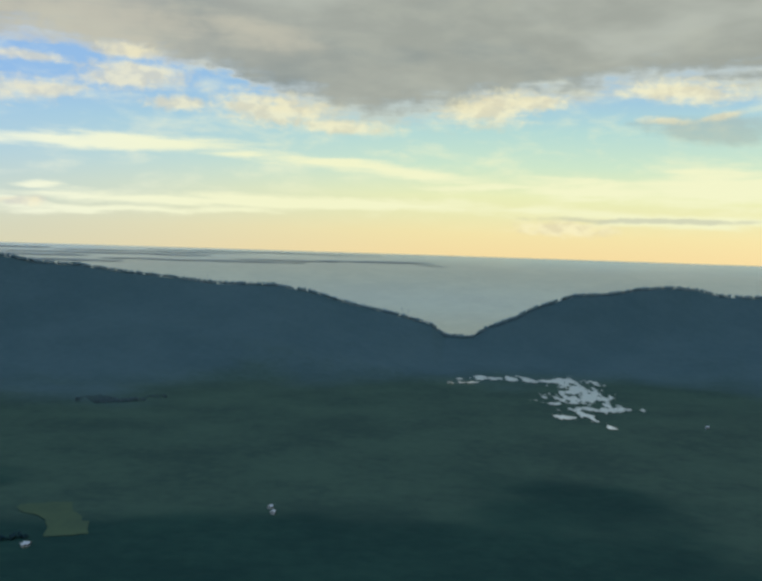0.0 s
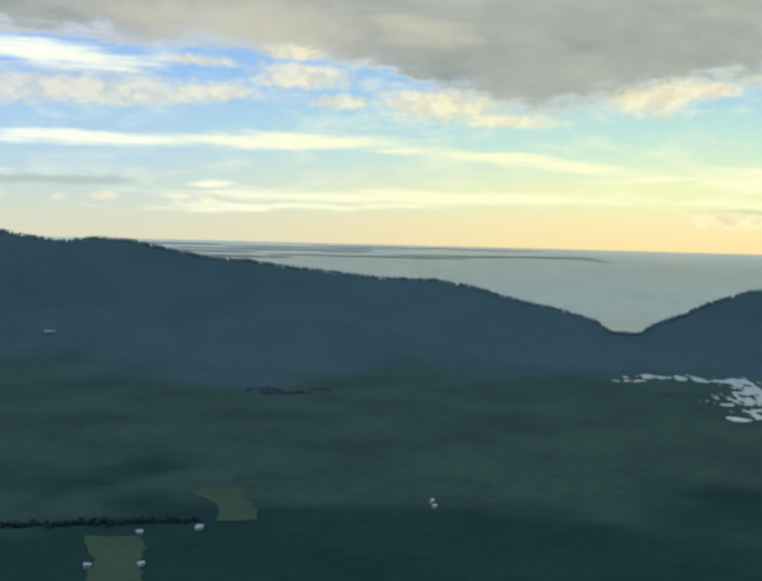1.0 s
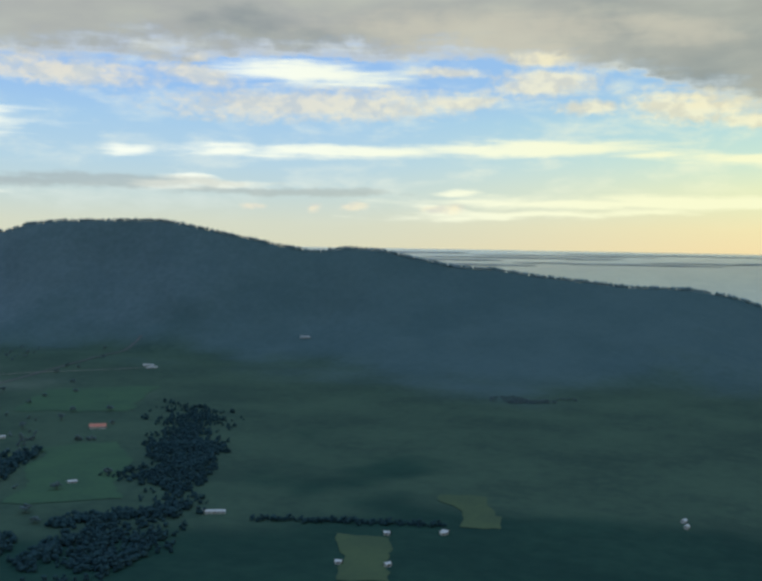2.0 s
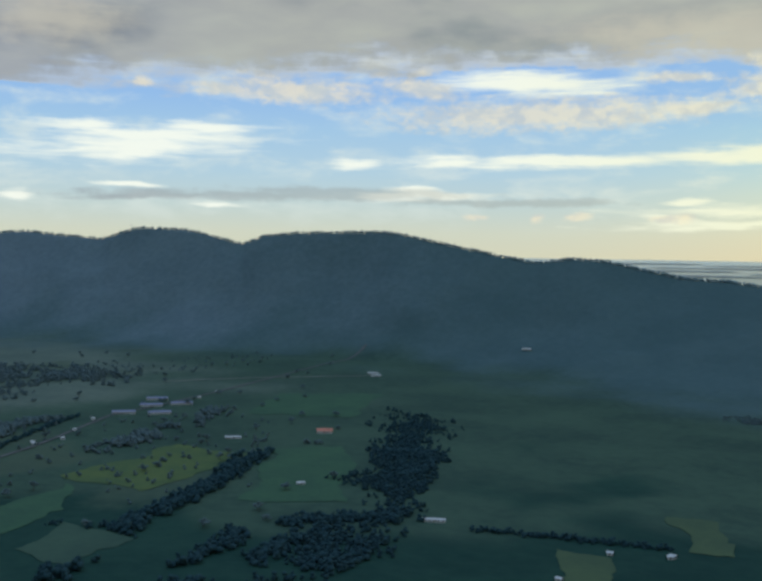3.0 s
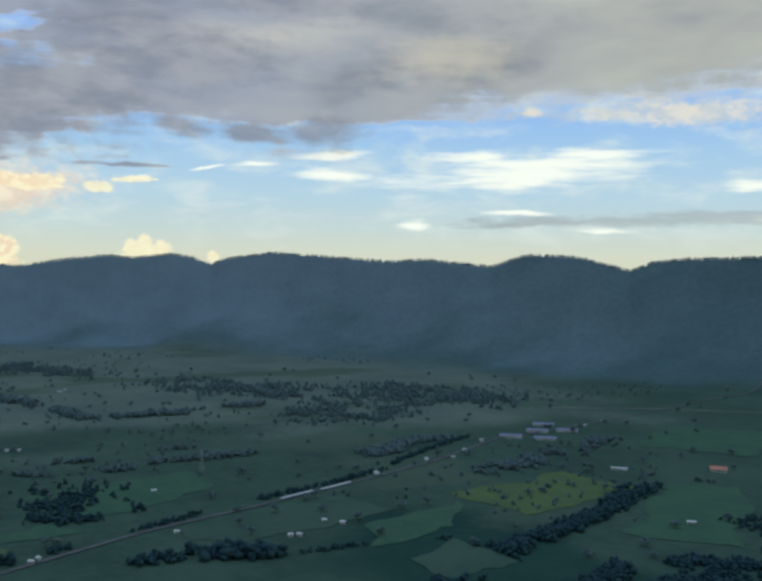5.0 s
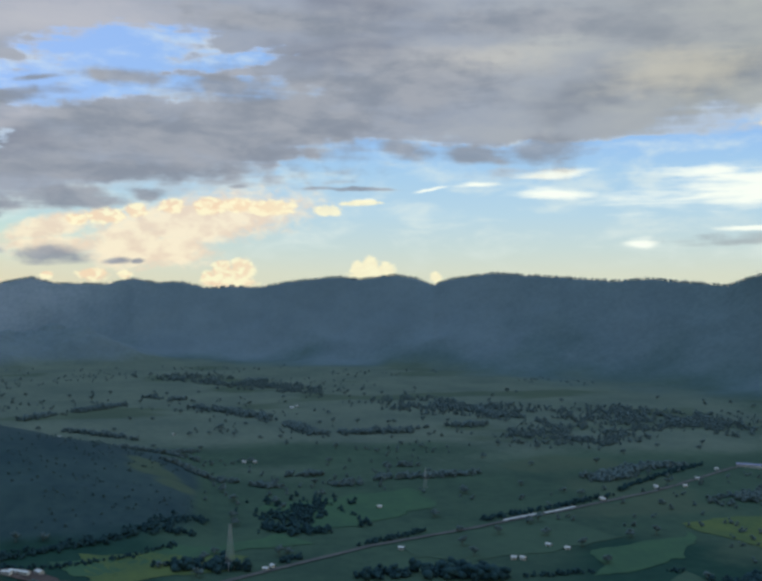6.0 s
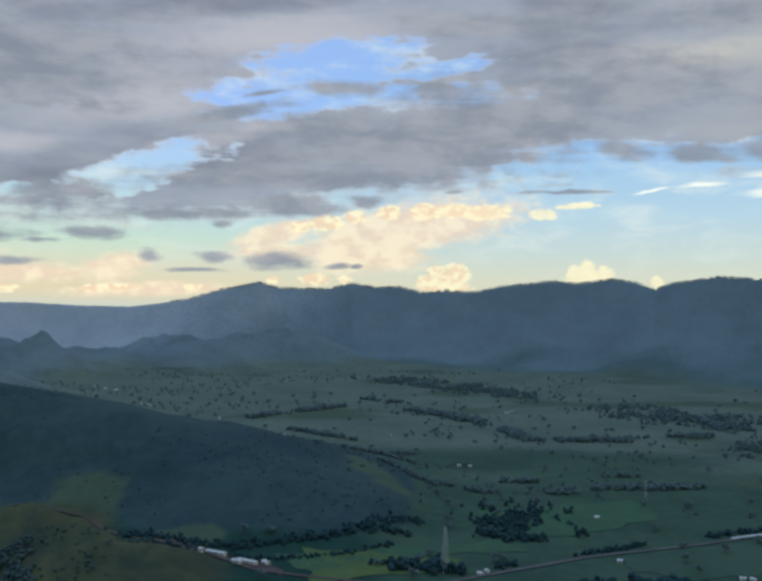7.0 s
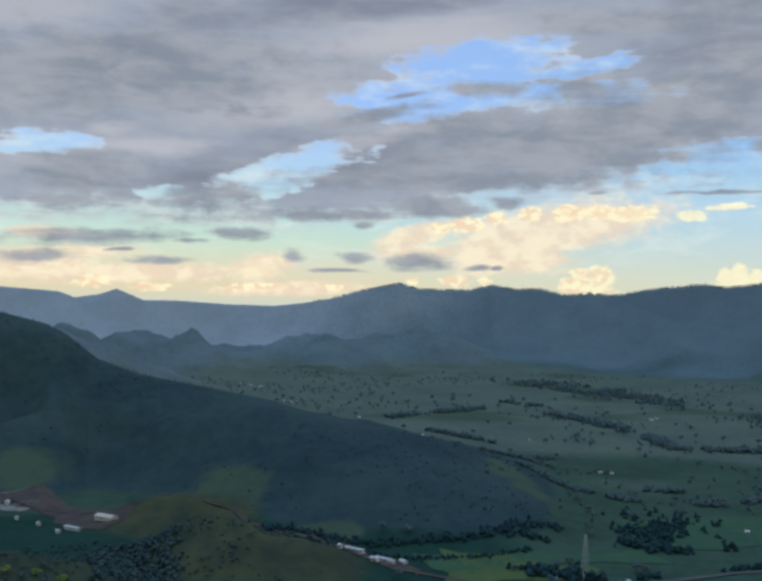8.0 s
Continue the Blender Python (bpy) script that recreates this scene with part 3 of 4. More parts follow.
# ---- trees ----
def leafy(name, light, dark):
    m = bpy.data.materials.new(name)
    m.use_nodes = True
    t = m.node_tree
    b = t.nodes["Principled BSDF"]
    g = t.nodes.new("ShaderNodeNewGeometry")
    n = fbm(t, g.outputs["Position"], 0.5, 3, 0.6)
    f = mth(t, "ADD", mth(t, "MULTIPLY", g.outputs["Random Per Island"], 0.6), mth(t, "MULTIPLY", n, 0.4))
    t.links.new(mixc(t, span(t, f, 0.15, 0.85), dark, light), b.inputs["Base Color"])
    b.inputs["Roughness"].default_value, b.inputs["Specular IOR Level"].default_value = 0.9, 0.04
    return m


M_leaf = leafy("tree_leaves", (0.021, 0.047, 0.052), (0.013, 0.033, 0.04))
# crest leaves lightened by colour to offset shaded sides and match the painted haze
M_crest_leaf = leafy("lightened_crest_canopy", (0.15, 0.215, 0.225), (0.115, 0.175, 0.19))
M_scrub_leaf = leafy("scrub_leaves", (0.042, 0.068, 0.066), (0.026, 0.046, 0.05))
# same leaves paled and blued, with haze in the colour
M_haze_leaf = leafy("hazed_tree_leaves", (0.076, 0.107, 0.108), (0.052, 0.08, 0.085))
# sunlight on the shrubs is put into this brighter leaf colour
M_bright_leaf = leafy("sunlit_shrub_leaves", (0.13, 0.17, 0.04), (0.06, 0.09, 0.03))
M_bark = material("bark", (0.09, 0.075, 0.06), (0.05, 0.042, 0.035), 2.0)

PHI = (1 + 5 ** 0.5) / 2
ICO_V = np.array([(-1, PHI, 0), (1, PHI, 0), (-1, -PHI, 0), (1, -PHI, 0), (0, -1, PHI), (0, 1, PHI), (0, -1, -PHI), (0, 1, -PHI), (PHI, 0, -1), (PHI, 0, 1), (-PHI, 0, -1), (-PHI, 0, 1)]) / 1.902
ICO_F = np.array([(0, 11, 5), (0, 5, 1), (0, 1, 7), (0, 7, 10), (0, 10, 11), (1, 5, 9), (5, 11, 4), (11, 10, 2), (10, 7, 6), (7, 1, 8),
                  (3, 9, 4), (3, 4, 2), (3, 2, 6), (3, 6, 8), (3, 8, 9), (4, 9, 5), (2, 4, 11), (6, 2, 10), (8, 6, 7), (9, 8, 1)])
rng = np.random.default_rng(4)


def clumps(points, radius, flat=0.8, jitter=0.3, skirt=0.0):
    """Ragged leaf clumps, one for each point: vertices and triangles."""
    p = np.asarray(points, float)
    n = len(p)
    rad = np.broadcast_to(np.asarray(radius, float), (n,))
    turn = rng.uniform(0, 6.283, n)
    v = ICO_V[None] * (1 + rng.uniform(-jitter, jitter, (n, 12, 1)))
    if skirt:  # foliage that hangs to the ground
        low = v[..., 2] < -0.1
        v[..., :2] *= np.where(low, 1.35, 1.0)[..., None]
        v[..., 2] = np.where(low, -skirt, v[..., 2])
    c, s = np.cos(turn)[:, None], np.sin(turn)[:, None]
    v = np.stack([v[..., 0] * c - v[..., 1] * s, v[..., 0] * s + v[..., 1] * c, v[..., 2] * flat], -1) * rad[:, None, None] + p[:, None]
    f = ICO_F[None] + 12 * np.arange(n)[:, None, None]
    return v.reshape(-1, 3), f.reshape(-1, 3)


def canopy(name, xy, tall, subs, mat, label, category="trees"):
    """Many trees as one mass: each is a few clumps round its stem, standing on the ground."""
    xy = np.asarray(xy, float)
    n = len(xy)
    tall = np.broadcast_to(np.asarray(tall, float), (n,)) * rng.uniform(0.65, 1.25, n)
    z = height(xy[:, 0], xy[:, 1])
    pts, rad = [], []
    for k in range(subs):
        spread = tall * 0.2 * (0 if subs == 1 else 1)
        off = rng.normal(0, 1, (n, 2)) * spread[:, None]
        lift = tall * (0.62 if subs == 1 else (0.36 + 0.5 * k / max(subs - 1, 1)))
        pts.append(np.stack([xy[:, 0] + off[:, 0], xy[:, 1] + off[:, 1], z + lift], -1))
        rad.append(tall * (0.45 if subs == 1 else 0.44 - 0.14 * k / max(subs - 1, 1)))
    v, f = clumps(np.concatenate(pts), np.concatenate(rad), flat=0.8, skirt=0.8)
    return tagged(new(name, mesh_from(name, v, f, mat, smooth=True)), label, category, kind="stuff")


def polar(a, r):
    a = np.radians(a)
    return np.stack([-np.sin(a) * r, np.cos(a) * r], -1)


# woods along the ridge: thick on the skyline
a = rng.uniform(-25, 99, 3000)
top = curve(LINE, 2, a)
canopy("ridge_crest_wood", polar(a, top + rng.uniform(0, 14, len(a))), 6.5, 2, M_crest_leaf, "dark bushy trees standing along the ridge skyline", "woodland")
# the spur
a = rng.uniform(84.5, 123, 1100)
sd = curve(SPUR, 1, a)
xy = polar(a, sd + rng.uniform(-330, 160, len(a)))
keep = (cover(xy[:, 0], xy[:, 1]) == 2) & (rough(xy[:, 0], xy[:, 1], 140, 71, 3) > -0.15)
canopy("spur_wood", xy[keep], 2.8, 1, M_scrub_leaf, "dark scrub and low trees on the near spur", "woodland")

def belt(points, gap=5.0, wide=6.0, tall=8.0, name="tree_belt", label="dark row of trees along a field boundary", mat=None):
    p = np.array(points, float)
    seg = np.hypot(*np.diff(p, axis=0).T)
    d = np.concatenate([[0], np.cumsum(seg)])
    n = max(int(1.9 * d[-1] / gap * max(wide / 5, 1)), 4)
    tall = tall * rng.uniform(0.45, 0.95, n) ** 0.8
    s = rng.uniform(0, d[-1], n)
    xy = np.stack([np.interp(s, d, p[:, 0]), np.interp(s, d, p[:, 1])], -1) + rng.normal(0, wide * 0.5, (n, 2))
    keep = rough(xy[:, 0], xy[:, 1], 60, 5, 2) > -0.22
    # belts past 1230 m take the haze-coloured leaves
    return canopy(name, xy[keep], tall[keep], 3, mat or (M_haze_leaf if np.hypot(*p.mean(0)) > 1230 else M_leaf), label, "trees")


BELTS = [
    ([(-670, 435), (-724, 533), (-765, 636), (-806, 743), (-900, 919)], 16, 9), ([(-769, 543), (-750, 587)], 5, 6), ([(-1047, 761), (-1107, 959), (-1170, 1088)], 22, 8),
    ([(-1234, 681), (-1291, 819), (-1298, 877)], 18, 9), ([(-944, 944), (-839, 1009)], 5, 6), ([(-495, 780), (-410, 812), (-325, 842)], 6, 5),
    ([(-827, 385), (-820, 478), (-797, 551)], 5, 5), ([(-598, 509), (-658, 646), (-610, 720), (-561, 783)], 15, 8), ([(-571, 528), (-593, 646)], 12, 8)]
BELTS += [
    ([(-1355, 264), (-1374, 368), (-1400, 467)], 10, 8), ([(-1280, 319), (-1313, 394), (-1308, 543)], 12, 8), ([(-857, 297), (-832, 361)], 14, 13),
    ([(-866, 233), (-860, 278)], 10, 10), ([(-940, 64), (-923, 130)], 14, 11), ([(-1565, 81), (-1606, 157)], 9, 7), ([(-2218, 216), (-1964, 343)], 22, 10),
    ([(-2456, 105), (-2371, 198)], 20, 9), ([(-1885, 358), (-1743, 384), (-1732, 558), (-1786, 740)], 18, 9)]
BELTS += [
    ([(-1220, 674), (-1232, 747)], 14, 8), ([(-1069, 177), (-1034, 239)], 16, 8), ([(-1054, 51), (-1046, 98)], 8, 7), ([(-481, 780), (-311, 845)], 6, 5),
    (polar(np.arange(84, 104, 2.0), np.array([1120, 1080, 1050, 1030, 1025, 1020, 1020, 1040, 1070, 1110])), 12, 6),
    (polar(np.arange(86, 101, 2.0), np.array([1010, 985, 975, 970, 975, 985, 1000, 1020])), 6, 5), ([(-1900, -60), (-1760, 60)], 12, 8), ([(-2080, -150), (-2300, 60)], 16, 9), ([(-1650, 20), (-1500, 150)], 10, 7), ([(-1420, 90), (-1260, 250)], 12, 7)]
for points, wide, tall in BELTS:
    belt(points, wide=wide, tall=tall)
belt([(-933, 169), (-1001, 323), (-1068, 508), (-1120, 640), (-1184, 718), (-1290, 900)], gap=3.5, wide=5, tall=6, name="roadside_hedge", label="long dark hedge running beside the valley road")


def wood_patch(corners, count, tall, name="wood_patch", label="dark block of woodland among green fields", mat=None):
    c = np.array(corners, float)
    count = int(count * 1.7)
    u, v = np.clip(rng.normal(0.5, 0.27, (2, count)), -0.1, 1.1)
    xy = (c[0] * (1 - u)[:, None] + c[1] * u[:, None]) * (1 - v)[:, None] + (c[3] * (1 - u)[:, None] + c[2] * u[:, None]) * v[:, None]
    xy = xy + np.stack([rough(xy[:, 0], xy[:, 1], 70, 81, 2), rough(xy[:, 0], xy[:, 1], 70, 83, 2)], -1) * 60
    keep = rough(xy[:, 0], xy[:, 1], 90, 87, 3) > -0.2
    # far patches get leaves with the haze painted in
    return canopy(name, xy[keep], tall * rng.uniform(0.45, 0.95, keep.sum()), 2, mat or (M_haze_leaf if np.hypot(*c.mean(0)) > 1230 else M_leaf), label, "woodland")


wood_patch([(-625, 765), (-560, 794), (-790, 1190), (-930, 1221)], 1500, 7)
wood_patch([(-3034, 100), (-2429, 480), (-2549, 560), (-3000, 330)], 700, 11)
wood_patch([(-2131, 604), (-1772, 886), (-1880, 980), (-2300, 760)], 800, 10)
wood_patch([(-1750, 900), (-1560, 1150), (-1720, 1300), (-2050, 1100)], 700, 10)
wood_patch([(-1180, 150), (-1040, 230), (-1100, 330), (-1240, 260)], 160, 8)
wood_patch([(-560, 560), (-600, 700), (-540, 760), (-480, 640)], 260, 8)
wood_patch([(-1560, 700), (-1480, 900), (-1640, 1000), (-1760, 800)], 420, 9)
wood_patch([(-640, 400), (-560, 480), (-500, 540), (-560, 420)], 170, 9)
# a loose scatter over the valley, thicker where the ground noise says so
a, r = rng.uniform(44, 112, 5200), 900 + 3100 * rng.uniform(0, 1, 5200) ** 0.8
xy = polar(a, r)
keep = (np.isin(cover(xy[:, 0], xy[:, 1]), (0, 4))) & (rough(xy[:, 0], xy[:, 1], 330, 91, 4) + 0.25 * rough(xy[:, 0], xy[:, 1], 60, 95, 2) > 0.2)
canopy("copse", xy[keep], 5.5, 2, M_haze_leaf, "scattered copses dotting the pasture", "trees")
wood_patch(polar(np.array([12.5, 17.5, 17.2, 13.0]), np.array([1625, 1640, 1690, 1670])), 260, 4)


def tube(bm, a, b, ra, rb, sides=6):
    a, b = Vector(a), Vector(b)
    q = (b - a).to_track_quat("Z", "Y").to_matrix()
    rings = []
    for c, r in ((a, ra), (b, rb)):
        rings.append([bm.verts.new(c + q @ Vector((r * math.cos(k * math.tau / sides), r * math.sin(k * math.tau / sides), 0))) for k in range(sides)])
    for k in range(sides):
        bm.faces.new((rings[0][k], rings[0][(k + 1) % sides], rings[1][(k + 1) % sides], rings[1][k]))
    bm.faces.new(rings[0][::-1])
    bm.faces.new(rings[1])


def part(name, data, mat, parent, label=""):
    """Links a bmesh or a mesh as one object under a thing."""
    if isinstance(data, bmesh.types.BMesh):
        me = bpy.data.meshes.new(name)
        data.to_mesh(me)
        data.free()
        me.materials.append(mat)
    else:
        me = data
    ob = new(name, me)
    ob.parent = parent
    return tagged(ob, label)


def tree(tall, wide, label, mat=M_haze_leaf):
    top = new("tree")
    bm = bmesh.new()
    tube(bm, (0, 0, -0.5), (0.1, 0, tall * 0.45), tall * 0.035, tall * 0.022)
    tips = []
    for k in range(5):
        ang = k * 1.256 + rng.uniform(-0.4, 0.4)
        tip = (math.cos(ang) * wide * 0.3, math.sin(ang) * wide * 0.3, tall * rng.uniform(0.55, 0.75))
        tube(bm, (0.05, 0, tall * 0.4), tip, tall * 0.016, tall * 0.006, 4)
        tips.append(tip)
    part("trunk", bm, M_bark, top)
    pts, rad = [], []
    for tip in tips + [(0, 0, tall * 0.82)]:
        for k in range(5):
            pts.append(np.array(tip) + rng.normal(0, 1, 3) * (wide * 0.13, wide * 0.13, tall * 0.07))
            rad.append(wide * rng.uniform(0.11, 0.19))
    v, f = clumps(pts, rad, 0.8)
    part("crown", mesh_from("crown", v, f, mat, smooth=True), mat, top)
    return tagged(top, label, "tree", "scattered field trees")


kinds = [tree(9, 10, "broad dark green tree standing in pasture"), tree(12, 9, "tall dark tree standing over open grass"), tree(7, 8, "low rounded tree standing in a field")]
spots = []
while len(spots) < 230:
    a, r = rng.uniform(40, 108), rng.uniform(900, 2600)
    q = polar(np.array([a]), np.array([r]))
    if cover(q[:, 0], q[:, 1])[0] in (0, 4):
        spots.append(q[0])
for k, q in enumerate(spots):
    m = pose(q[0], q[1], float(height(q[0], q[1])), 0, 0, rng.uniform(0, 360))
    if k < 3:
        kinds[k].matrix_basis = m
    else:
        copy_thing(kinds[k % 3], m)
# scrub in the hollow between the knolls
xy = polar(rng.uniform(106.5, 111.5, 420), rng.uniform(850, 1010, 420))
canopy("hollow_scrub", xy, 6, 2, M_scrub_leaf, "dark scrub filling the hollow between two knolls", "woodland")
xy = polar(rng.uniform(97, 118, 700), rng.uniform(820, 1050, 700))
canopy("knoll_scrub", xy[rough(xy[:, 0], xy[:, 1], 70, 29, 3) > 0.12], 3.5, 1, M_scrub_leaf, "low scrub dotted over the dry knolls", "woodland")
# brighter shrubs on the near knoll
shrub = None
for a, r in [(113.0, 850), (110.6, 835), (114.4, 842), (111.8, 826), (108.6, 835), (116.0, 838), (115.2, 815), (109.6, 815)]:
    q = polar(np.array([a]), np.array([r]))[0]
    m = pose(q[0], q[1], float(height(q[0], q[1])), 0, 0, rng.uniform(0, 360))
    if shrub is None:
        shrub = tree(7, 8, "bright yellow-green shrubby tree on the dry knoll", M_bright_leaf)
        shrub["group"] = "shrubs on the knoll"
        shrub.matrix_basis = m
    else:
        copy_thing(shrub, m)


# ---- fields, road, water ----
def lift_quad(corners, n=34, up=0.6):
    c = np.array(corners, float)
    u, v = np.meshgrid(np.linspace(0, 1, n), np.linspace(0, 1, n), indexing="ij")
    u, v = u.ravel()[:, None], v.ravel()[:, None]
    xy = (c[0] * (1 - u) + c[1] * u) * (1 - v) + (c[3] * (1 - u) + c[2] * u) * v
    xy = xy + np.stack([rough(xy[:, 0], xy[:, 1], 55, 41, 4), rough(xy[:, 0], xy[:, 1], 55, 43, 4)], -1) * 24
    z = height(xy[:, 0], xy[:, 1]) + up
    i, j = np.meshgrid(np.arange(n - 1), np.arange(n - 1), indexing="ij")
    i, j = i.ravel(), j.ravel()
    f = np.stack([i * n + j, (i + 1) * n + j, (i + 1) * n + j + 1, i * n + j + 1], -1)
    return np.column_stack([xy, z]), f


M_gold = material("ripening_grass", (0.074, 0.1, 0.036), (0.05, 0.08, 0.036), 0.02)
M_lush = material("lush_grass", (0.04, 0.084, 0.046), (0.03, 0.066, 0.041), 0.02)
M_fallow = material("fallow_soil", (0.056, 0.082, 0.042), (0.042, 0.066, 0.038), 0.02)
M_dull = material("rough_pasture", (0.042, 0.074, 0.049), (0.032, 0.059, 0.042), 0.015)
M_bare = material("bare_earth", (0.085, 0.064, 0.056), (0.05, 0.04, 0.038), 0.03)
M_sand = material("pale_gravel", (0.22, 0.2, 0.175), (0.14, 0.13, 0.115), 0.05)


def field(corners, mat, label):
    v, f = lift_quad(corners)
    return tagged(new("field", mesh_from("field", v, f, mat)), label, "field", kind="structure")


field([(-384, 777), (-345, 792), (-298, 686), (-338, 671)], M_fallow, "small fallow plot of yellowish soil")
field([(-349, 947), (-307, 963), (-259, 859), (-296, 845)], M_fallow, "small fallow plot of yellowish soil")
field([(-965, 655), (-1000, 850), (-890, 880), (-835, 675)], M_gold, "yellow-green field of ripening grass")
field([(-900, 925), (-819, 1006), (-640, 770), (-725, 720)], M_lush, "broad green meadow beside dark woodland")
field([(-830, 560), (-940, 640), (-880, 500), (-800, 440)], M_lush, "narrow green meadow between tree rows")
field([(-760, 470), (-800, 530), (-720, 560), (-690, 480)], M_dull, "rough grey-green pasture between tree rows")
field([(-960, 300), (-1040, 500), (-930, 560), (-880, 330)], M_dull, "rough grey-green pasture beside the road")
field([(-1040, 230), (-1110, 400), (-1250, 420), (-1180, 190)], M_lush, "green meadow beyond the valley road")
field([(-900, -10), (-905, 130), (-960, 150), (-1010, -20)], M_gold, "yellow-green strip of meadow by the spur")
field([(-1120, 1100), (-1230, 1290), (-1080, 1420), (-960, 1180)], M_lush, "green pasture below the wooded ridge")
field([(-1160, -575), (-1000, -385), (-1075, -375), (-1190, -530)], M_bare, "bare red-brown earth of a building yard")
field([(-1012, -165), (-915, -35), (-935, -30), (-1045, -165)], M_bare, "bare red-brown earth track beside the knoll")
field([(-1126, -555), (-1163, -574), (-1187, -534), (-1145, -510)], M_sand, "pale bare gravel strip by the yard")
field([(-943, -20), (-984, -46), (-1039, 200), (-1004, 218)], M_lush, "green meadow strip below the spur")
field([(-1120, -560), (-1105, -525), (-1150, -515), (-1165, -550)], M_sand, "pale gravel heap in a bare yard")
field([(-1590, -735), (-1580, -715), (-1625, -715), (-1620, -740)], M_sand, "pale scar of gravel on the dark hillside")


def ribbon(name, points, wide, mat, label, category, up=0.9):
    p = np.array(points, float)
    seg = np.hypot(*np.diff(p, axis=0).T)
    d = np.concatenate([[0], np.cumsum(seg)])
    s = np.arange(0, d[-1], 8.0)
    c = np.stack([np.interp(s, d, p[:, 0]), np.interp(s, d, p[:, 1])], -1)
    t = np.gradient(c, axis=0)
    t /= np.hypot(t[:, 0], t[:, 1])[:, None]
    side = np.stack([-t[:, 1], t[:, 0]], -1) * wide / 2
    v = np.concatenate([c + side, c - side])
    z = height(v[:, 0], v[:, 1])
    n = len(c)
    z = np.maximum(z[:n], z[n:]) + up
    i = np.arange(n - 1)
    f = np.stack([i, n + i, n + i + 1, i + 1], -1)
    return tagged(new(name, mesh_from(name, np.column_stack([v, np.concatenate([z, z])]), f, mat)), label, category, kind="structure")


M_road = material("worn_asphalt", (0.09, 0.09, 0.085), (0.06, 0.06, 0.06), 0.05)
M_track = material("pale_dirt_track", (0.22, 0.2, 0.17), (0.14, 0.13, 0.11), 0.05)
M_pale_road = material("wet_pale_concrete", (0.42, 0.42, 0.41), (0.34, 0.34, 0.34), 0.05, roughness=0.4)
ROAD = [(-850, 60), (-904, 150), (-969, 271), (-1028, 452), (-1074, 569), (-1130, 716), (-1251, 927), (-1323, 1229), (-1456, 1677), (-1500, 1900)]
ribbon("road", ROAD, 7, M_road, "narrow grey asphalt road crossing the valley", "road")
ribbon("canal", [(-1031, 453), (-1052, 505)], 5, M_pale_road, "pale shining concrete canal stretch beside the road", "canal", 1.6)
ribbon("canal", [(-1056, 518), (-1078, 572)], 5, M_pale_road, "pale shining concrete canal stretch beside the road", "canal", 1.6)
ribbon("road", [(-1500, 1250), (-1400, 1420), (-1250, 1604)], 5, M_track, "pale dirt track along the ridge foot", "track")
ribbon("road", [(-880, 60), (-930, -60), (-970, -120), (-1035, -181), (-1102, -263), (-1080, -400), (-1150, -560)], 6, M_bare, "red-brown dirt track round the knoll", "track")

M_water = bpy.data.materials.new("still_water")
M_water.use_nodes = True
wb = M_water.node_tree.nodes["Principled BSDF"]
wb.inputs["Base Color"].default_value, wb.inputs["Roughness"].default_value, wb.inputs["IOR"].default_value = (0.66, 0.63, 0.5, 1), 0.08, 1.33
wb.inputs["Metallic"].default_value = 0.0


def flooded(name, blobs, x0, x1, y0, y1, step, label):
    """Shallow water lying in the hollows of a marsh: joined cells of a fine grid."""
    xs, ys = np.arange(x0, x1, step), np.arange(y0, y1, step * 2)
    X, Y = np.meshgrid(xs, ys, indexing="ij")
    d = np.full(X.shape, -1.0)
    for bx, by, w, h, tilt in blobs:
        c, s = math.cos(radians(tilt)), math.sin(radians(tilt))
        u, v = ((X - bx) * c + (Y - by) * s) / w, (-(X - bx) * s + (Y - by) * c) / h
        d = np.maximum(d, 1 - np.hypot(u, v))
    d = d + 1.7 * rough(X, Y * 0.3, 11, 55, 4)
    on = d > 0.22
    i, j = np.nonzero(on[:-1, :-1])
    ny = len(ys)
    f = np.stack([i * ny + j, (i + 1) * ny + j, (i + 1) * ny + j + 1, i * ny + j + 1], -1)
    v = np.column_stack([X.ravel(), Y.ravel(), height(X.ravel(), Y.ravel()) * 0 + 1.5])
    used, inv = np.unique(f, return_inverse=True)
    return tagged(new(name, mesh_from(name, v[used], inv.reshape(-1, 4), M_water)), label, "pond", kind="structure")


flooded("pond", [(175, 1925, 40, 16, 20), (245, 2000, 62, 34, 20), (330, 1985, 70, 36, -10), (385, 1985, 56, 60, 0), (398, 1850, 34, 120, 5), (372, 1740, 48, 80, 0),
                 (350, 1700, 40, 26, 0), (380, 1640, 50, 36, 0), (310, 1553, 30, 14, 0), (345, 1575, 12, 40, 0), (362, 1470, 12, 18, 0), (345, 1520, 12, 12, 0), (430, 2110, 26, 20, 0)],
        120, 520, 1420, 2160, 2.5, "shallow pond with ragged marshy edges reflecting the sky")


# mud banks in the bay: bearing of their ends, angle under the eye's level, half breadth
def on_sea(a, e):
    r = np.linspace(2750, 4950, 500)
    ang = np.degrees(np.arctan((sea_height(r * 0, r) - EYE) / r))
    d = np.interp(e, ang, r)
    return polar(a, d), d


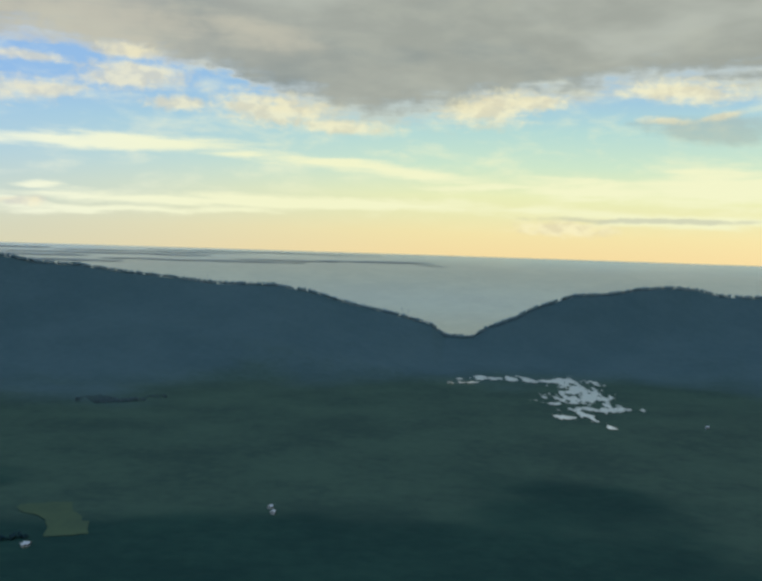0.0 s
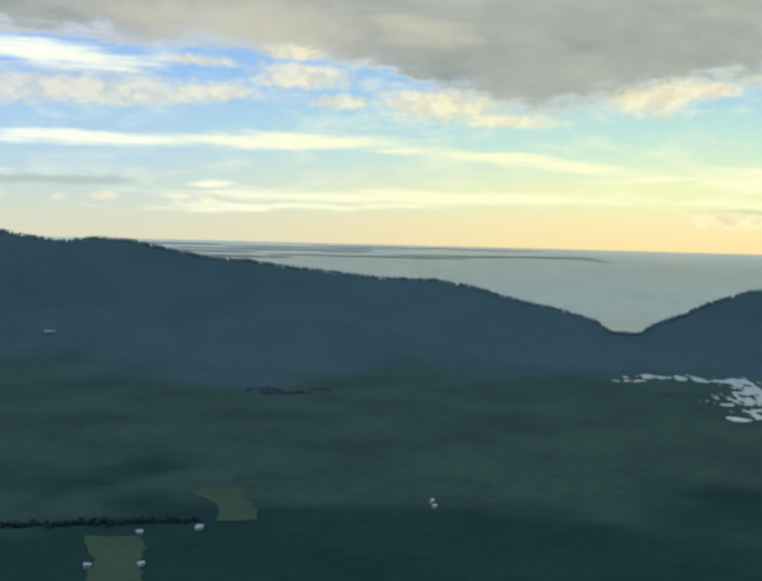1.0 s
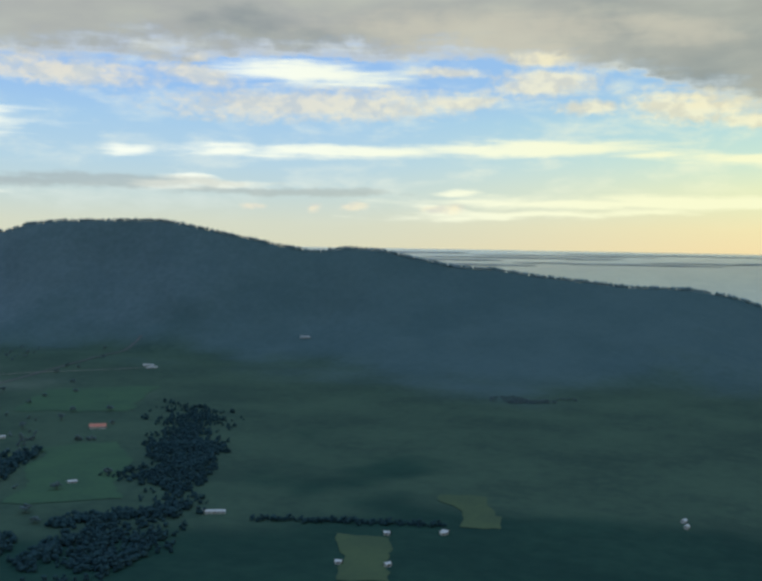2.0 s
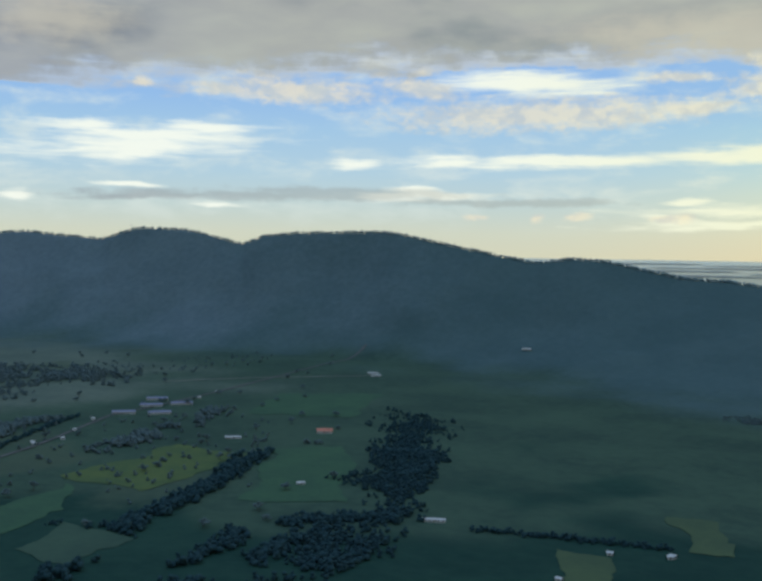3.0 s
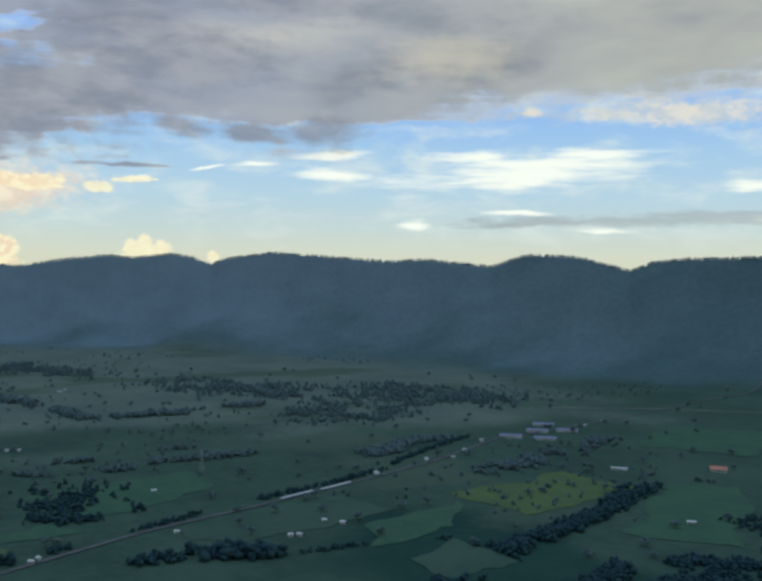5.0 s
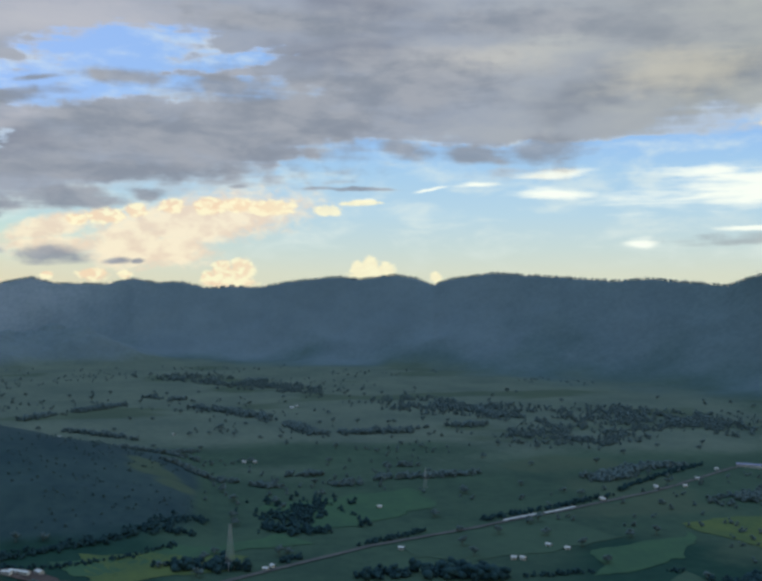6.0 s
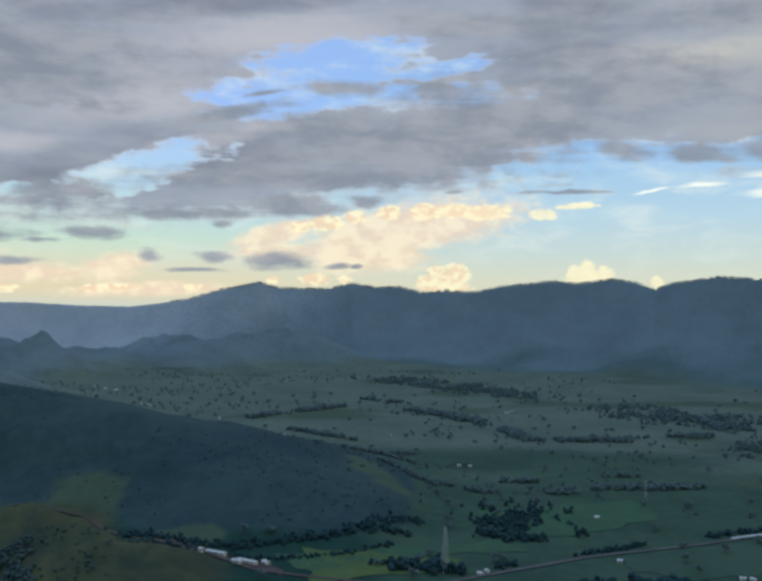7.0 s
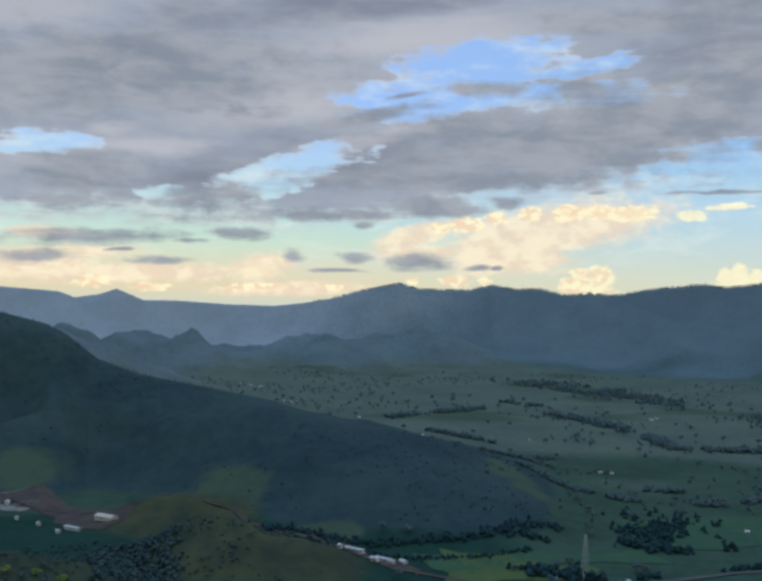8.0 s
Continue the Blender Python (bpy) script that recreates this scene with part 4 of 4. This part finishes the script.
M_mud = material("dark_mudflat", (0.25, 0.25, 0.21), (0.2, 0.2, 0.17), 0.01)
BANKS = [(4.5, 16.5, -1.12, 0.05), (-3.2, 4.0, -0.92, 0.05), (2.5, 9.0, -0.98, 0.035), (10, 22, -0.83, 0.045), (15, 23.5, -1.28, 0.07), (8, 19, -0.68, 0.03), (17, 27, -1.0, 0.06),
         (0, 14, -0.56, 0.02), (19, 28, -0.6, 0.05), (-4, -2, -1.05, 0.015)]
for a0, a1, e, half in BANKS:
    a = np.linspace(a0, a1, 60)
    w = half * np.sqrt(np.clip(1 - np.abs(2 * (a - a0) / (a1 - a0) - 1) ** 2.2, 0, 1)) * (0.75 + 0.6 * vnoise(a * 1.3, a * 0 + e * 9, 3)) + 0.002
    mid = e + 0.05 * vnoise(a * 0.5, a * 0 + e, 8)
    lo, dlo = on_sea(a, mid - w)
    hi, dhi = on_sea(a, mid + w)
    v = np.concatenate([np.column_stack([lo, sea_height(lo[:, 0], lo[:, 1]) + 1.2]), np.column_stack([hi, sea_height(hi[:, 0], hi[:, 1]) + 1.2])])
    i = np.arange(59)
    f = np.stack([i, i + 1, 61 + i, 60 + i], -1)
    tagged(new("mudbank", mesh_from("mudbank", v, f, M_mud)), "long low dark mud bank lying in the pale bay", "mudbank", kind="structure")


# ---- buildings ----
def paint(name, col, rough_=0.6):
    m = material(name, col, tuple(c * 0.82 for c in col), 0.6, rough_)
    return m


M_white, M_tin, M_red, M_tan, M_blue, M_glass, M_door = (paint("white_wall", (0.42, 0.42, 0.4)), paint("pale_zinc_roof", (0.42, 0.42, 0.41), 0.4), paint("red_tile_roof", (0.42, 0.17, 0.12)),
                                                        paint("tan_sheet_roof", (0.5, 0.42, 0.34)), paint("blue_grey_roof", (0.17, 0.18, 0.26)), paint("dark_window", (0.03, 0.035, 0.04), 0.15), paint("wooden_door", (0.12, 0.08, 0.05)))


def box(bm, x0, x1, y0, y1, z0, z1):
    v = [bm.verts.new(p) for p in ((x0, y0, z0), (x1, y0, z0), (x1, y1, z0), (x0, y1, z0), (x0, y0, z1), (x1, y0, z1), (x1, y1, z1), (x0, y1, z1))]
    for q in ((0, 3, 2, 1), (4, 5, 6, 7), (0, 1, 5, 4), (1, 2, 6, 5), (2, 3, 7, 6), (3, 0, 4, 7)):
        bm.faces.new([v[k] for k in q])


def house(name, length, wide, tall, pitch, wall, roof, label, category, group, windows=2):
    top = new(name)
    l, w = length / 2, wide / 2
    bm = bmesh.new()
    v = [bm.verts.new(p) for p in ((-l, -w, -1), (l, -w, -1), (l, w, -1), (-l, w, -1), (-l, -w, tall), (l, -w, tall), (l, w, tall), (-l, w, tall), (-l, 0, tall + pitch), (l, 0, tall + pitch))]
    for q in ((0, 1, 5, 4), (2, 3, 7, 6), (1, 2, 6, 9, 5), (3, 0, 4, 8, 7), (4, 5, 9, 8), (6, 7, 8, 9), (0, 3, 2, 1)):
        bm.faces.new([v[k] for k in q])
    part("wall", bm, wall, top)
    bm = bmesh.new()
    o, th = 0.6, 0.18
    for sgn in (-1, 1):
        drop = pitch / w * o
        pts = [(-l - o, sgn * (w + o), tall - drop + 0.06), (l + o, sgn * (w + o), tall - drop + 0.06), (l + o, 0, tall + pitch + 0.06), (-l - o, 0, tall + pitch + 0.06)]
        lo = [bm.verts.new(p) for p in pts]
        hi = [bm.verts.new((p[0], p[1], p[2] + th)) for p in pts]
        bm.faces.new(lo[::-1])
        bm.faces.new(hi)
        for k in range(4):
            bm.faces.new((lo[k], lo[(k + 1) % 4], hi[(k + 1) % 4], hi[k]))
    bmesh.ops.recalc_face_normals(bm, faces=bm.faces)
    part("roof", bm, roof, top)
    bm = bmesh.new()
    box(bm, -0.5, 0.5, -w - 0.06, -w + 0.05, 0, 2.05)
    part("door", bm, M_door, top)
    for k in range(windows):
        x = -l + (k + 0.5) * length / windows
        if abs(x) < 1.3:
            x += 1.9
        for sgn in (-1, 1):
            bm = bmesh.new()
            box(bm, x - 0.6, x + 0.6, sgn * w - 0.06, sgn * w + 0.06, 1.0, 2.1)
            part("window", bm, M_glass, top)
    return tagged(top, label, category, group)


def stand(x, y, turn):
    l = [(x, y), (x + 6, y), (x - 6, y), (x, y + 6), (x, y - 6)]
    return pose(x, y, float(max(height(*q) for q in l)) + 0.3, 0, 0, turn)


def settle(proto, spots_):
    for k, (x, y, turn) in enumerate(spots_):
        if k == 0:
            proto.matrix_basis = stand(x, y, turn)
        else:
            copy_thing(proto, stand(x, y, turn))


cottage = house("house", 5.0, 3.8, 2.4, 0.9, M_white, M_tin, "small white farmhouse with a pale zinc roof", "house", "scattered farmhouses")
settle(cottage, [(-106, 965, 70), (-101, 946, 80), (521, 1497, 20), (224, 2368, 10), (-303, 820, 30), (-349, 796, 15), (-353, 705, 10), (-314, 718, 60), (-302, 824, 0),
                 (-1321, 1222, 60), (-1290, 1151, 50), (-1245, 895, 70), (-1189, 823, 65), (-1147, 775, 70), (-1153, 733, 20), (-1106, 623, 65), (-901, 468, 60), (-918, 455, 40)])
for q in [(-2170, 436, 30), (-1804, 131, 10), (-1488, 216, 70), (-1483, 232, 70), (-950, 302, 60), (-909, 153, 50), (-917, 161, 10), (-1135, 332, 80), 
          (-880, 408, 30), (-883, 399, 75), (-1099, 622, 50), (-1143, 729, 20), (-2298, -408, 60), (-2334, -433, 20), (-2063, -217, 70), (-2746, -639, 50), (-1808, -69, 15), (-1977, -803, 40),
          (-1074, -512, 30), (-1049, -474, 45), (-1016, -437, 60), (-966, -119, 40), (-2320, -400, 0)]:
    copy_thing(cottage, stand(*q))
far_house = house("house", 10, 7, 3.2, 1.6, M_white, M_tin, "white house in a small far town", "house", "houses of the far town")
settle(far_house, [(-3773, -1149, 10), (-3708, -1080, 40), (-3818, -1285, 70), (-3690, -1110, 20), (-3740, -1190, 50), (-3800, -1230, 15), (-3600, -1050, 60), (-3950, -1000, 30), (-4050, -960, 15),
                   (-4000, -1060, 50), (-3900, -930, 75), (-2700, -600, 20), (-2650, -560, 60)])
shed = house("shed", 22, 5, 2.4, 0.9, M_white, M_tin, "long white farm shed with a bright metal roof", "shed", "long farm sheds", 5)
settle(shed, [(-981, 939, 43), (-529, 781, 30), (-1242, 1604, 55), (-1094, 1991, 20), (-1271, 1630, 30), (-973, -105, 60), (-955, -72, 55), (-1022, -423, 65)])
small_shed = house("shed", 9, 5, 2.4, 0.9, M_white, M_tin, "short white shed standing in a green meadow", "shed", "short sheds", 3)
settle(small_shed, [(-731, 806, 50), (-945, -82, 60), (-952, -54, 30), (-1134, -553, 20), (-2150, 420, 60)])
school = house("school", 22, 13, 3.4, 3.0, M_white, M_red, "large pale building with a faded red tile roof", "building", "", 6)
settle(school, [(-912, 1057, 40)])
yard_hall = house("hall", 24, 12, 4.0, 2.0, M_tan, M_tan, "wide tan-roofed hall in a bare earth yard", "building", "", 4)
settle(yard_hall, [(-1040, -392, 65)])
works = house("works", 36, 11, 3.6, 1.6, M_white, M_blue, "long workshop hall with a blue-grey roof", "building", "workshop halls in the village", 8)
settle(works, [(-1254, 960, 50), (-1282, 1038, 48), (-1215, 1000, 52), (-1330, 1090, 45), (-1260, 1085, 50)])


# ---- masts ----
M_steel = paint("galvanised_steel", (0.35, 0.36, 0.37), 0.5)


def pylon(tall, base, label):
    top = new("pylon")
    legs = []
    for sx, sy in ((-1, -1), (1, -1), (1, 1), (-1, 1)):
        bm = bmesh.new()
        tube(bm, (sx * base, sy * base, -1), (sx * base * 0.15, sy * base * 0.15, tall), 0.22, 0.14, 4)
        part("leg", bm, M_steel, top)
    for k in range(8):
        f0, f1 = k / 8, (k + 1) / 8
        w0, w1 = base * (1 - 0.85 * f0), base * (1 - 0.85 * f1)
        bm = bmesh.new()
        for s in (-1, 1):
            tube(bm, (-w0, s * w0, tall * f0), (w1, s * w1, tall * f1), 0.09, 0.09, 4)
            tube(bm, (s * w0, -w0, tall * f0), (s * w1, w1, tall * f1), 0.09, 0.09, 4)
        part("brace", bm, M_steel, top)
    for f in (0.72, 0.84, 0.96):
        bm = bmesh.new()
        tube(bm, (-base * 1.6, 0, tall * f), (base * 1.6, 0, tall * f), 0.14, 0.14, 4)
        part("crossarm", bm, M_steel, top)
    return tagged(top, label, "pylon", "power pylons")


tower = pylon(44, 3.5, "tall grey lattice power pylon among fields")
tower.matrix_basis = stand(-918, 120, 20)
copy_thing(tower, stand(-1239, 428, 20) @ Matrix.Diagonal((0.6, 0.6, 0.6, 1)))


def mast(tall, label):
    top = new("mast")
    bm = bmesh.new()
    tube(bm, (0, 0, -2), (0, 0, tall), 0.5, 0.3)
    part("pole", bm, M_steel, top)
    bm = bmesh.new()
    tube(bm, (-1.6, 0, tall * 0.9), (1.6, 0, tall * 0.9), 0.3, 0.3, 4)
    part("antenna", bm, M_steel, top)
    return tagged(top, label, "mast", "antenna masts on the ridge")


first = mast(22, "thin radio mast standing on the wooded ridge")
for k, (b, t_) in enumerate([(-1.3, 1.0), (-1.7, 0.7), (10.3, 0.6), (52.2, 0.5)]):
    d = float(curve(LINE, 2, b))
    q = polar(np.array([b]), np.array([d]))[0]
    m = stand(q[0], q[1], 0)
    if k == 0:
        first.matrix_basis = m
    else:
        copy_thing(first, m)
hut = house("hut", 9, 7, 4.0, 0.8, M_tin, M_tin, "small flat-roofed hut on the ridge crest", "hut", "", 1)
q = polar(np.array([67.4]), np.array([float(curve(LINE, 2, 67.4))]))[0]
settle(hut, [(q[0], q[1], 20)])
